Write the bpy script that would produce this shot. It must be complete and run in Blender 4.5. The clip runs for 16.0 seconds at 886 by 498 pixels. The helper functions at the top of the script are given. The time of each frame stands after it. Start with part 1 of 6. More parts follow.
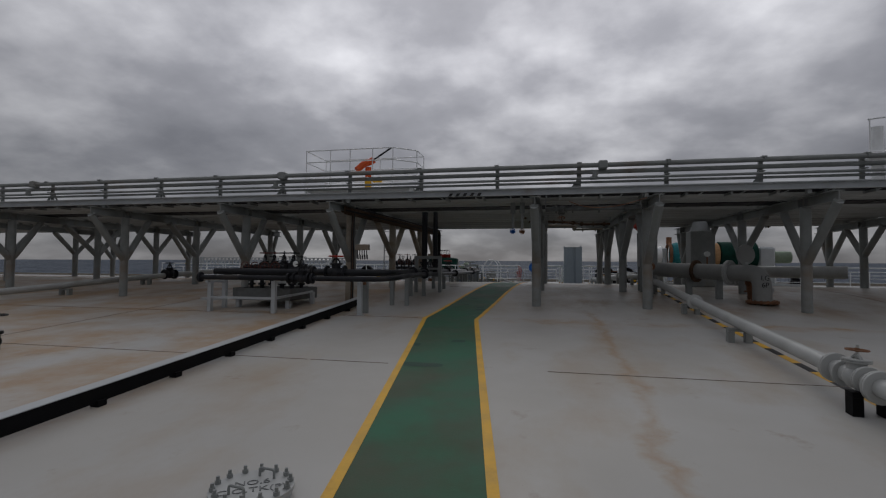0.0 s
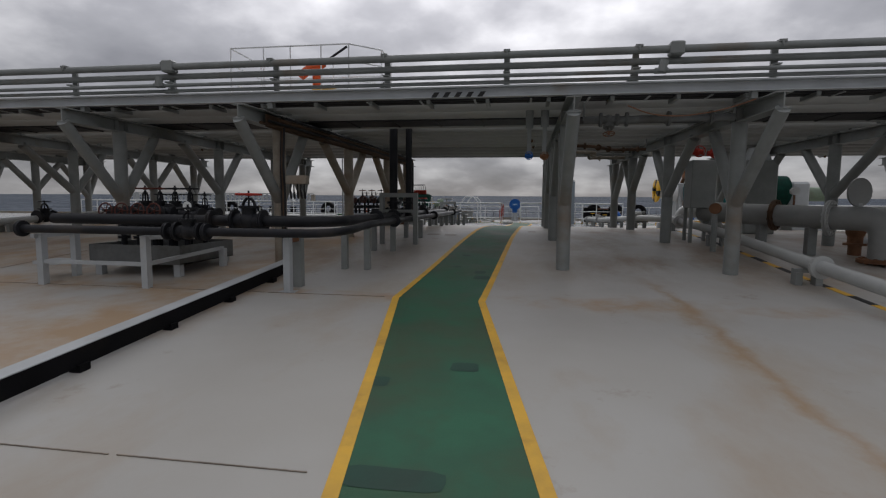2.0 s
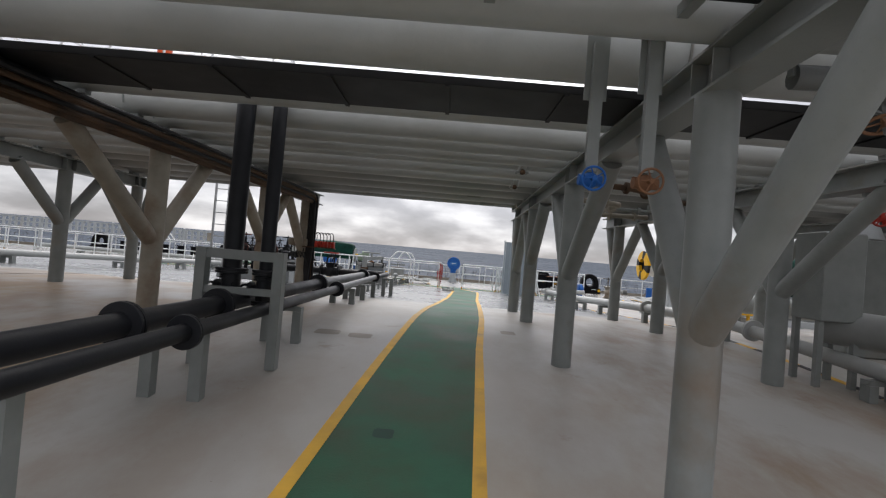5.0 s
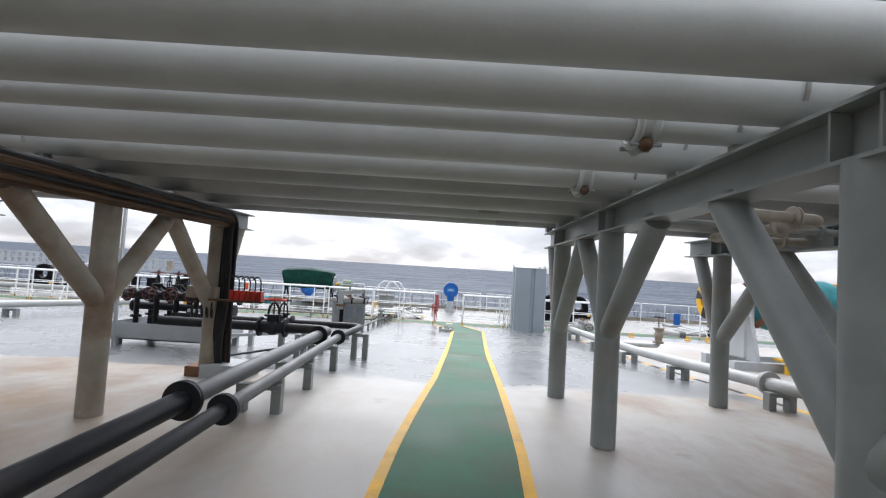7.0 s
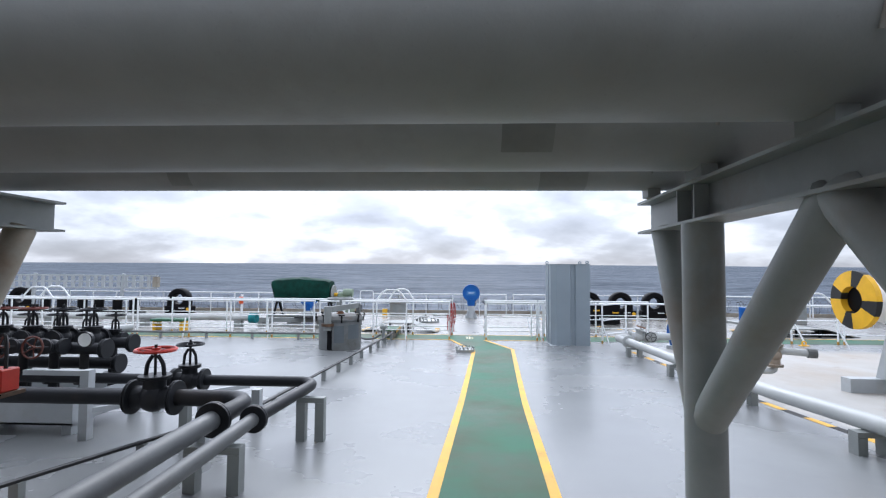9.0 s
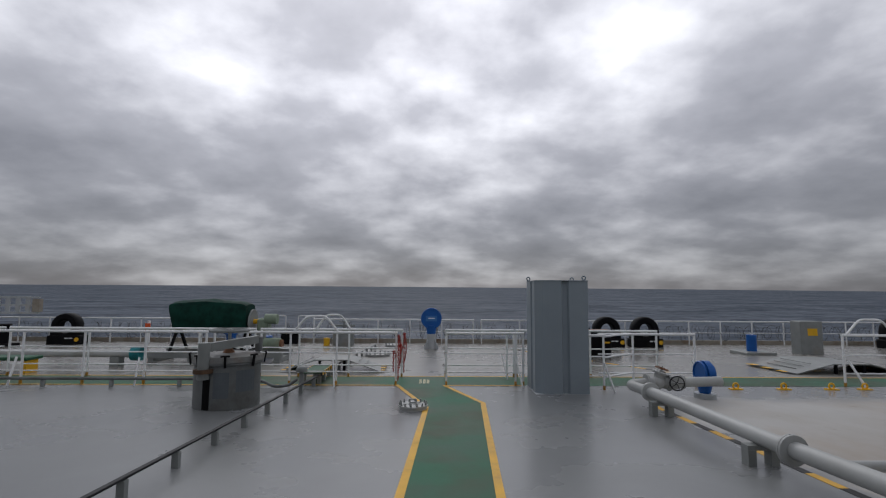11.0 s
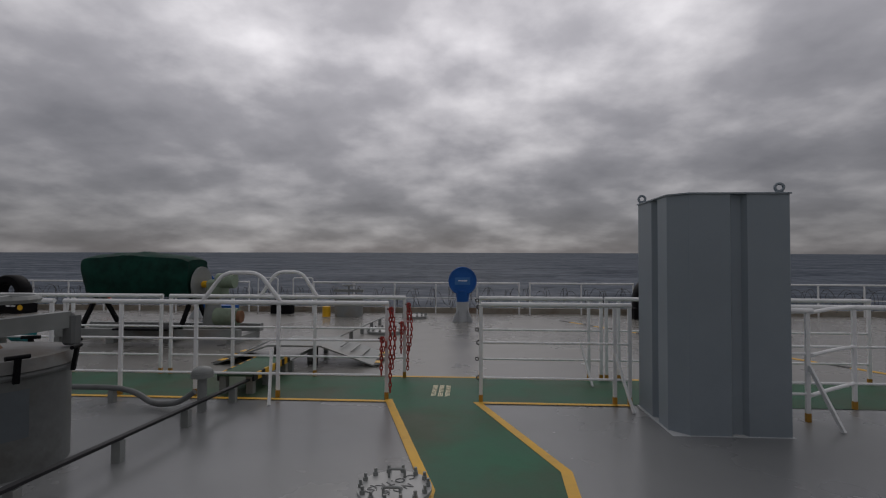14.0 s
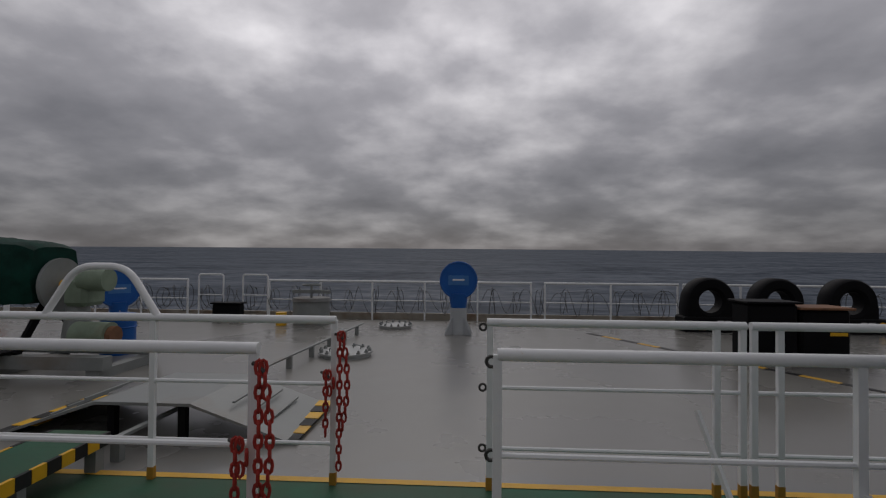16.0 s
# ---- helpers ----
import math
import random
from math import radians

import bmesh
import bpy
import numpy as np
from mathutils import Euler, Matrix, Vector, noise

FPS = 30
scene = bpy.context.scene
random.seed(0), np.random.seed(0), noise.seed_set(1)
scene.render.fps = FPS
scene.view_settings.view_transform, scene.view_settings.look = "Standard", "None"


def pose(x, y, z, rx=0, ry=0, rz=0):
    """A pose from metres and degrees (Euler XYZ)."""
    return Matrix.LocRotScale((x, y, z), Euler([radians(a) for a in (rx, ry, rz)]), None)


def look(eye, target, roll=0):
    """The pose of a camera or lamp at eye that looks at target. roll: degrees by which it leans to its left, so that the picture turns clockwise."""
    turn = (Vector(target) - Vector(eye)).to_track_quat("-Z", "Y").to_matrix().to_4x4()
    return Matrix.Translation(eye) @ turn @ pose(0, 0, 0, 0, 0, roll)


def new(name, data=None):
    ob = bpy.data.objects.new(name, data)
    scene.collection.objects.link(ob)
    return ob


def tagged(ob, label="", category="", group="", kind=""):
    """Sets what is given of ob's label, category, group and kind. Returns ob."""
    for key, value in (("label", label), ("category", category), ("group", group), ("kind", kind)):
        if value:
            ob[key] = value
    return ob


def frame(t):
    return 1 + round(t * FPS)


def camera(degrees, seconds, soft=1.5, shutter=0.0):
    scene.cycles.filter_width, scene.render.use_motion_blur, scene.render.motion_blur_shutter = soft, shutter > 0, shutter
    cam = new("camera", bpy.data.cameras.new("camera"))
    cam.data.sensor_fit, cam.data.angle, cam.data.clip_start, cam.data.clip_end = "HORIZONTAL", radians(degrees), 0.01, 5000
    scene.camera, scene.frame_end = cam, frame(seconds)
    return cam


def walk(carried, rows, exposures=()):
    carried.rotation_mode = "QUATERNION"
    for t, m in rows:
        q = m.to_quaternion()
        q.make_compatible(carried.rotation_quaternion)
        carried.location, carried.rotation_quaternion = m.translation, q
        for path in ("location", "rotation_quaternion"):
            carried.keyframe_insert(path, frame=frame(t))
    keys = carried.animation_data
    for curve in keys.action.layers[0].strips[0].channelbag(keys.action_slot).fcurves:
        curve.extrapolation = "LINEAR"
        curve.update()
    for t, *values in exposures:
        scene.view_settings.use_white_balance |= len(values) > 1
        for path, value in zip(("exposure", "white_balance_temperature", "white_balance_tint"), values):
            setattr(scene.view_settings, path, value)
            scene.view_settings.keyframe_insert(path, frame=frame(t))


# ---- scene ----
# the camera and its way
cam = camera(84.6, 16.0, soft=1.2)
PATH = [
    (0, (1.753, 2.77, 2.565), (1.331, 4.723, 2.644), 0.5),
    (0.5, (1.526, 3.773, 2.607), (1.097, 5.726, 2.594), 0.3),
    (1, (1.186, 4.707, 2.604), (0.744, 6.648, 2.417), 2.2),
    (1.5, (0.942, 5.712, 2.668), (0.551, 7.663, 2.467), -0.4),
    (2, (0.735, 6.672, 2.71), (0.443, 8.642, 2.524), 0.5),
    (2.5, (0.674, 7.623, 2.787), (0.579, 9.616, 2.656), -0.4),
    (3, (0.509, 8.497, 2.893), (0.402, 10.495, 2.89), 3.7),
    (3.5, (0.433, 9.404, 2.945), (0.303, 11.399, 2.987), 1.0),
    (4, (0.261, 10.339, 2.991), (0.1, 12.332, 3.052), 1.1),
    (4.2, (0.267, 10.676, 2.952), (0.135, 12.671, 2.99), 3.7),
    (6.3, (0.081, 14.474, 3.322), (0.165, 16.472, 3.358), 3.3),
    (6.5, (0.081, 14.866, 3.391), (0.147, 16.864, 3.449), 3.0),
    (7, (0.111, 15.775, 3.454), (0.112, 17.773, 3.561), 3.5),
    (7.5, (0.171, 16.728, 3.541), (0.148, 18.725, 3.649), -0.0),
    (8, (0.23, 17.658, 3.595), (0.164, 19.652, 3.734), -0.4),
    (8.5, (0.293, 18.421, 3.608), (0.206, 20.415, 3.74), -1.5),
    (9, (0.332, 19.226, 3.641), (0.246, 21.222, 3.735), 0.4),
    (9.5, (0.425, 20.192, 3.634), (0.343, 22.189, 3.714), -0.2),
    (10, (0.542, 21.123, 3.628), (0.586, 23.118, 3.77), 0.4),
    (10.2, (0.575, 21.531, 3.628), (0.625, 23.524, 3.787), 0.4),
    (12.3, (0.686, 25.086, 3.419), (0.702, 27.077, 3.616), 1.2),
    (12.5, (0.705, 25.449, 3.407), (0.697, 27.439, 3.602), 1.6),
    (13, (0.766, 26.243, 3.363), (0.702, 28.237, 3.501), 0.9),
    (13.5, (0.779, 27.122, 3.346), (0.655, 29.115, 3.455), 1.0),
    (14, (0.846, 27.935, 3.255), (0.739, 29.932, 3.302), 0.2),
    (14.5, (0.841, 28.745, 3.229), (0.759, 30.743, 3.185), 1.2),
    (15, (0.869, 29.585, 3.196), (0.831, 31.584, 3.2), 0.6),
    (15.5, (0.86, 30.397, 3.2), (0.807, 32.397, 3.203), 0.2),
    (16, (0.851, 31.323, 3.175), (0.75, 33.32, 3.206), 0.5),
]
EXPOSURES = [(0, -0.5, 6450, 10), (0.8, -0.13, 6450, 10), (1.5, 0.06, 6500, 10), (3.0, 0.33, 6600, 10), (4.2, 0.8, 6600, 10), (6.0, 1.75, 6500, 10), (6.5, 1.95, 6400, 10), (7.5, 1.75, 6200, 9),
             (8.5, 1.72, 5900, 9), (9.4, 1.65, 5850, 9), (10.0, 0.88, 5950, 8), (10.6, 0.35, 6200, 9), (12.3, -0.5, 6600, 13), (14.5, -0.4, 6650, 12), (16, -0.55, 6650, 12)]
walk(cam, [(t, look(eye, target, roll)) for t, eye, target, roll in PATH], EXPOSURES)

# ---- world, sun ----
SUN_EL, SUN_AZ = 42.0, -6.0
world = bpy.data.worlds.new("overcast_world")
scene.world = world
world.use_nodes = True
wn, wl = world.node_tree.nodes, world.node_tree.links
wn.clear()


def wnode(kind, **values):
    n = wn.new(kind)
    for key, value in values.items():
        n.inputs[key].default_value = value
    return n


def wmath(op, a, b=None):
    n = wn.new("ShaderNodeMath")
    n.operation = op
    for i, v in enumerate((a, b)):
        if v is None:
            continue
        if isinstance(v, (int, float)):
            n.inputs[i].default_value = v
        else:
            wl.new(v, n.inputs[i])
    return n.outputs[0]


w_out = wn.new("ShaderNodeOutputWorld")
w_bg = wnode("ShaderNodeBackground", Strength=1.0)
sky = wn.new("ShaderNodeTexSky")
sky.sky_type, sky.sun_disc = "NISHITA", False
sky.sun_elevation, sky.sun_rotation = radians(SUN_EL), radians(SUN_AZ)
w_co = wn.new("ShaderNodeTexCoord")
w_sep = wn.new("ShaderNodeSeparateXYZ")
wl.new(w_co.outputs["Generated"], w_sep.inputs[0])
# clouds lie on a high flat layer: they crowd together towards the horizon
w_up = wmath("ADD", wmath("MAXIMUM", w_sep.outputs[2], 0.0), 0.3)
w_cx, w_cy = wmath("DIVIDE", w_sep.outputs[0], w_up), wmath("DIVIDE", w_sep.outputs[1], w_up)
w_vec = wn.new("ShaderNodeCombineXYZ")
wl.new(w_cx, w_vec.inputs[0])
wl.new(w_cy, w_vec.inputs[1])
cloud_a = wnode("ShaderNodeTexNoise", Scale=3.0, Detail=7.0, Roughness=0.5, Distortion=0.0)
cloud_b = wnode("ShaderNodeTexNoise", Scale=0.95, Detail=3.0, Roughness=0.45)
for n in (cloud_a, cloud_b):
    wl.new(w_vec.outputs[0], n.inputs["Vector"])
w_sum = wmath("ADD", wmath("MULTIPLY", cloud_a.outputs["Fac"], 0.5), wmath("MULTIPLY", cloud_b.outputs["Fac"], 0.5))
w_ramp = wn.new("ShaderNodeValToRGB")
e = w_ramp.color_ramp.elements
e[0].position, e[0].color = 0.35, (0.3, 0.303, 0.335, 1)
e[1].position, e[1].color = 0.66, (1.0, 1.0, 1.04, 1)
m1 = w_ramp.color_ramp.elements.new(0.46)
m1.color = (0.42, 0.422, 0.46, 1)
m2 = w_ramp.color_ramp.elements.new(0.54)
m2.color = (0.63, 0.63, 0.67, 1)
wl.new(w_sum, w_ramp.inputs[0])
# the cloud deck is thinner round the sun's place
w_dot = wn.new("ShaderNodeVectorMath")
w_dot.operation = "DOT_PRODUCT"
w_dot.inputs[1].default_value = (math.sin(radians(SUN_AZ)) * math.cos(radians(SUN_EL)), math.cos(radians(SUN_AZ)) * math.cos(radians(SUN_EL)), math.sin(radians(SUN_EL)))
wl.new(w_co.outputs["Generated"], w_dot.inputs[0])
w_thin = wmath("ADD", wmath("MULTIPLY", wmath("POWER", wmath("MAXIMUM", w_dot.outputs["Value"], 0.0), 3.5), 0.8), 0.8)
# and thicker in the distance, where one looks along it
w_far = wmath("ADD", wmath("MULTIPLY", wmath("MINIMUM", wmath("MULTIPLY", wmath("MAXIMUM", w_sep.outputs[2], 0.0), 2.6), 1.0), 0.63), 0.37)
w_thin = wmath("MULTIPLY", w_thin, w_far)
w_mul = wn.new("ShaderNodeVectorMath")
w_mul.operation = "SCALE"
wl.new(w_ramp.outputs[0], w_mul.inputs[0])
wl.new(w_thin, w_mul.inputs["Scale"])
w_sky = wn.new("ShaderNodeVectorMath")
w_sky.operation = "SCALE"
w_sky.inputs["Scale"].default_value = 0.06
wl.new(sky.outputs[0], w_sky.inputs[0])
w_mix = wnode("ShaderNodeMixRGB", Fac=0.93)
wl.new(w_sky.outputs[0], w_mix.inputs[1])
wl.new(w_mul.outputs[0], w_mix.inputs[2])
wl.new(w_mix.outputs[0], w_bg.inputs["Color"])
wl.new(w_bg.outputs[0], w_out.inputs[0])

sun_data = bpy.data.lights.new("sun", "SUN")
sun_data.energy, sun_data.angle, sun_data.color = 0.5, radians(35), (1.0, 0.97, 0.93)
sun = new("sun", sun_data)
sun.matrix_world = look(Vector((math.sin(radians(SUN_AZ)) * 60, math.cos(radians(SUN_AZ)) * 60, 60 * math.tan(radians(SUN_EL)))), (0, 0, 0))

# ---- materials ----


def surface(name, base, rough=0.5, metal=0.0, vary=0.12, scale=3.0, fine=60.0, bump=0.05, stain=None, amount=0.0, stain_scale=1.2, spots=None, gloss=0.3):
    """Paint, metal or cloth: broad mottling and fine grain; stain and spots are shapes of dirt or rust lying over the paint."""
    m = bpy.data.materials.new(name)
    m.use_nodes = True
    nt = m.node_tree
    bsdf = nt.nodes["Principled BSDF"]
    co = nt.nodes.new("ShaderNodeTexCoord")

    def tex(sc, detail=5.0, rgh=0.6):
        n = nt.nodes.new("ShaderNodeTexNoise")
        n.inputs["Scale"].default_value, n.inputs["Detail"].default_value, n.inputs["Roughness"].default_value = sc, detail, rgh
        nt.links.new(co.outputs["Object"], n.inputs["Vector"])
        return n.outputs["Fac"]

    def ramp(fac, lo, hi, a, b):
        n = nt.nodes.new("ShaderNodeMapRange")
        for key, v in (("From Min", lo), ("From Max", hi), ("To Min", a), ("To Max", b)):
            n.inputs[key].default_value = v
        nt.links.new(fac, n.inputs["Value"])
        return n.outputs[0]

    def mix(fac, a, b):
        n = nt.nodes.new("ShaderNodeMixRGB")
        for slot, v in ((0, fac), (1, a), (2, b)):
            if isinstance(v, (tuple, list)):
                n.inputs[slot].default_value = (*v, 1)
            elif isinstance(v, float):
                n.inputs[slot].default_value = v
            else:
                nt.links.new(v, n.inputs[slot])
        return n.outputs[0]

    broad, grain = tex(scale), tex(fine, 3.0, 0.7)
    dark = tuple(c * (1 - vary) for c in base)
    light = tuple(min(1, c * (1 + vary)) for c in base)
    colour = mix(ramp(broad, 0.35, 0.65, 0.0, 1.0), dark, light)
    colour = mix(ramp(grain, 0.62, 0.75, 0.0, 0.35), colour, tuple(c * 0.75 for c in base))
    if stain:
        colour = mix(ramp(tex(stain_scale, 6.0, 0.62), 0.62 - 0.3 * amount, 0.85 - 0.3 * amount, 0.0, 0.8), colour, stain)
    if spots:
        colour = mix(ramp(tex(9.0, 6.0, 0.7), 0.68, 0.74, 0.0, 0.85), colour, spots)
    nt.links.new(colour, bsdf.inputs["Base Color"])
    nt.links.new(ramp(broad, 0.3, 0.7, max(0.03, rough - 0.08), min(1, rough + 0.1)), bsdf.inputs["Roughness"])
    bsdf.inputs["Metallic"].default_value = metal
    bsdf.inputs["Specular IOR Level"].default_value = gloss
    if bump:
        b = nt.nodes.new("ShaderNodeBump")
        b.inputs["Strength"].default_value, b.inputs["Distance"].default_value = bump, 0.02
        nt.links.new(grain, b.inputs["Height"])
        nt.links.new(b.outputs[0], bsdf.inputs["Normal"])
    return m


RUST = (0.22, 0.1, 0.045)
M_steel = surface("grey_steel_paint", (0.235, 0.248, 0.24), 0.42, vary=0.1, stain=(0.19, 0.125, 0.075), amount=0.2, stain_scale=0.9)
M_brown = surface("rust_streaked_grey_paint", (0.3, 0.27, 0.22), 0.5, vary=0.14, stain=(0.16, 0.085, 0.04), amount=0.45, stain_scale=1.6, spots=RUST)
M_pipe = surface("pipe_grey_paint", (0.4, 0.41, 0.4), 0.4, vary=0.09, scale=1.2, stain=(0.3, 0.295, 0.27), amount=0.3, stain_scale=0.8)
M_pipeworn = surface("worn_dark_pipe_paint", (0.105, 0.11, 0.112), 0.42, vary=0.15, stain=(0.07, 0.065, 0.06), amount=0.3)
M_dark = surface("dark_cable", (0.02, 0.02, 0.022), 0.6, vary=0.3)
M_pipedark = surface("dark_grey_pipe", (0.265, 0.27, 0.262), 0.42, vary=0.12, scale=1.2, stain=(0.215, 0.21, 0.195), amount=0.3, stain_scale=1.5)
M_hatch = surface("stained_hatch_paint", (0.145, 0.153, 0.152), 0.5, vary=0.18, stain=(0.06, 0.055, 0.042), amount=0.45, stain_scale=1.6)
M_black = surface("black_pipe_paint", (0.016, 0.017, 0.02), 0.42, vary=0.25, stain=(0.06, 0.048, 0.038), amount=0.15, gloss=0.22)
M_lid = surface("stained_lid_paint", (0.15, 0.152, 0.145), 0.5, vary=0.2, scale=5, stain=(0.1, 0.07, 0.045), amount=0.5, stain_scale=3, spots=RUST)
M_pipepatch = surface("darker_pipe_paint", (0.19, 0.192, 0.184), 0.45, vary=0.12)
M_patch = surface("touched_up_hatch_paint", (0.1, 0.115, 0.125), 0.45, vary=0.1)
M_rustdark = surface("dark_rusty_steel", (0.095, 0.055, 0.032), 0.7, vary=0.35, stain=(0.05, 0.036, 0.026), amount=0.4, stain_scale=4, spots=(0.2, 0.16, 0.12))
M_bitumen = surface("black_bar_paint", (0.006, 0.006, 0.007), 0.6, vary=0.3, stain=(0.02, 0.016, 0.012), amount=0.2, gloss=0.08)
M_lightgrey = surface("light_grey_paint", (0.42, 0.44, 0.45), 0.4, vary=0.07, stain=(0.3, 0.24, 0.17), amount=0.05)
M_locker = surface("locker_blue_grey_paint", (0.235, 0.275, 0.305), 0.36, vary=0.05, scale=1.0, stain=(0.2, 0.23, 0.25), amount=0.3, stain_scale=0.7)
M_white = surface("white_rail_paint", (0.78, 0.79, 0.79), 0.4, vary=0.05, spots=(0.5, 0.38, 0.25))
M_yellow = surface("yellow_line_paint", (0.66, 0.38, 0.045), 0.55, vary=0.12, stain=(0.36, 0.2, 0.04), amount=0.22, stain_scale=2.5)
M_foot = surface("dirty_yellow_foot_paint", (0.4, 0.21, 0.03), 0.6, vary=0.2, stain=(0.2, 0.1, 0.03), amount=0.3, stain_scale=6)
M_yellow2 = surface("bright_yellow_paint", (0.75, 0.42, 0.02), 0.42, vary=0.1, stain=(0.3, 0.15, 0.03), amount=0.1)
M_green = surface("green_walkway_paint", (0.03, 0.115, 0.066), 0.55, vary=0.2, scale=1.3, stain=(0.06, 0.072, 0.042), amount=0.72, stain_scale=0.8, spots=(0.05, 0.07, 0.045), bump=0.12, gloss=0.16)
M_greend = surface("dark_green_patch", (0.024, 0.065, 0.048), 0.55, vary=0.2, gloss=0.15)
M_deckpatch = surface("dull_deck_patch", (0.29, 0.262, 0.228), 0.6, vary=0.15)
M_tarp = surface("dark_green_tarpaulin", (0.005, 0.036, 0.026), 0.7, vary=0.35, scale=4.0, bump=0.2, gloss=0.12)
M_teal = surface("teal_tarpaulin", (0.012, 0.17, 0.19), 0.55, vary=0.3, scale=5.0, bump=0.3)
M_blue = surface("blue_vent_paint", (0.012, 0.1, 0.36), 0.4, vary=0.12)
M_bluepale = surface("pale_blue_panel", (0.055, 0.18, 0.43), 0.45)
M_orange = surface("orange_monitor_paint", (0.62, 0.09, 0.02), 0.45, vary=0.15)
M_red = surface("red_valve_paint", (0.42, 0.03, 0.018), 0.45, vary=0.2, stain=(0.2, 0.05, 0.03), amount=0.2)
M_darkred = surface("dull_red_valve_paint", (0.11, 0.028, 0.02), 0.55, vary=0.3, stain=(0.05, 0.03, 0.022), amount=0.3)
M_chain = surface("red_chain_paint", (0.34, 0.03, 0.022), 0.55, vary=0.25)
M_rust = surface("rusty_orange_metal", (0.2, 0.098, 0.052), 0.7, vary=0.3, stain=(0.14, 0.06, 0.03), amount=0.4, stain_scale=5)
M_motor = surface("pale_green_machine_paint", (0.2, 0.255, 0.185), 0.5, vary=0.2, stain=(0.19, 0.14, 0.08), amount=0.3)
M_rope = surface("tan_rope", (0.4, 0.24, 0.12), 0.9, vary=0.25, scale=12, bump=0.5)
M_letter = surface("black_lettering", (0.02, 0.02, 0.02), 0.6)
M_letterw = surface("cream_lettering", (0.62, 0.58, 0.4), 0.6)
M_wire = surface("razor_wire_steel", (0.07, 0.067, 0.064), 0.5, metal=0.6)
M_glass = surface("gauge_glass", (0.7, 0.72, 0.7), 0.15)
M_hull = surface("hull_red_paint", (0.2, 0.05, 0.04), 0.6)
M_weld = surface("rusty_weld_line", (0.23, 0.195, 0.16), 0.75, vary=0.3, scale=8)


def deck_material():
    """Grey deck paint: a warm, rust-washed coat on the older plating, a newer blue-grey coat on the side towards the sea."""
    m = bpy.data.materials.new("deck_paint")
    m.use_nodes = True
    nt = m.node_tree
    bsdf = nt.nodes["Principled BSDF"]
    geo = nt.nodes.new("ShaderNodeNewGeometry")
    sep = nt.nodes.new("ShaderNodeSeparateXYZ")
    nt.links.new(geo.outputs["Position"], sep.inputs[0])

    def tex(sc, detail=6.0, rgh=0.6, stretch=(1, 1, 1)):
        mp = nt.nodes.new("ShaderNodeMapping")
        mp.inputs["Scale"].default_value = stretch
        n = nt.nodes.new("ShaderNodeTexNoise")
        n.inputs["Scale"].default_value, n.inputs["Detail"].default_value, n.inputs["Roughness"].default_value = sc, detail, rgh
        nt.links.new(geo.outputs["Position"], mp.inputs["Vector"])
        nt.links.new(mp.outputs[0], n.inputs["Vector"])
        return n.outputs["Fac"]

    def calc(op, a, b):
        n = nt.nodes.new("ShaderNodeMath")
        n.operation, n.use_clamp = op, op == "MULTIPLY"
        for i, v in enumerate((a, b)):
            if isinstance(v, float):
                n.inputs[i].default_value = v
            else:
                nt.links.new(v, n.inputs[i])
        return n.outputs[0]

    def ramp(fac, lo, hi, a=0.0, b=1.0):
        n = nt.nodes.new("ShaderNodeMapRange")
        for key, v in (("From Min", lo), ("From Max", hi), ("To Min", a), ("To Max", b)):
            n.inputs[key].default_value = v
        nt.links.new(fac, n.inputs["Value"])
        return n.outputs[0]

    def mix(fac, a, b):
        n = nt.nodes.new("ShaderNodeMixRGB")
        for slot, v in ((0, fac), (1, a), (2, b)):
            if isinstance(v, tuple):
                n.inputs[slot].default_value = (*v, 1)
            else:
                nt.links.new(v, n.inputs[slot])
        return n.outputs[0]

    wob = ramp(tex(1.4), 0.3, 0.7, -0.25, 0.25)
    ypos = calc("ADD", sep.outputs[1], wob)
    newer = ramp(ypos, 22.35, 22.6)
    inner = ramp(calc("ADD", sep.outputs[0], wob), 4.75, 4.5)
    outer = ramp(ypos, 31.6, 32.2)
    inner = calc("MAXIMUM", inner, outer)
    newer = calc("MULTIPLY", newer, inner)
    broad = tex(0.28, 4.0)
    old = mix(ramp(broad, 0.36, 0.62), (0.36, 0.345, 0.315), (0.405, 0.4, 0.38))
    wash = tex(0.55, 7.0, 0.62, (1.0, 0.6, 1))
    old = mix(ramp(wash, 0.52, 0.72, 0.0, 0.75), old, (0.31, 0.235, 0.155))
    # rust washed out along the long seam, beside the bar and below the pipes
    xw = calc("ADD", sep.outputs[0], ramp(tex(0.9, 6.0, 0.65), 0.3, 0.7, -0.2, 0.2))
    off = calc("ABSOLUTE", calc("SUBTRACT", xw, 2.66), 0.0)
    seam = calc("MULTIPLY", ramp(off, 0.0, 0.15, 0.75, 0.0), ramp(tex(0.7, 6.0, 0.65), 0.3, 0.55, 0.2, 1.0))
    seam = calc("MULTIPLY", seam, ramp(ypos, 14.2, 13.2))
    old = mix(seam, old, (0.3, 0.19, 0.09))
    port = calc("MULTIPLY", ramp(xw, -2.35, -2.8), ramp(tex(0.5, 7.0, 0.65), 0.42, 0.62, 0.0, 0.85))
    port = calc("MULTIPLY", port, ramp(ypos, 3.0, 7.0))
    old = mix(port, old, (0.34, 0.215, 0.105))
    under = calc("MULTIPLY", ramp(ypos, 13.0, 14.6), ramp(tex(0.9, 8.0, 0.64, (1.2, 0.6, 1)), 0.42, 0.64, 0.0, 0.8))
    under = calc("MULTIPLY", under, ramp(calc("ABSOLUTE", sep.outputs[0], 0.0), 0.6, 2.6, 0.25, 1.0))
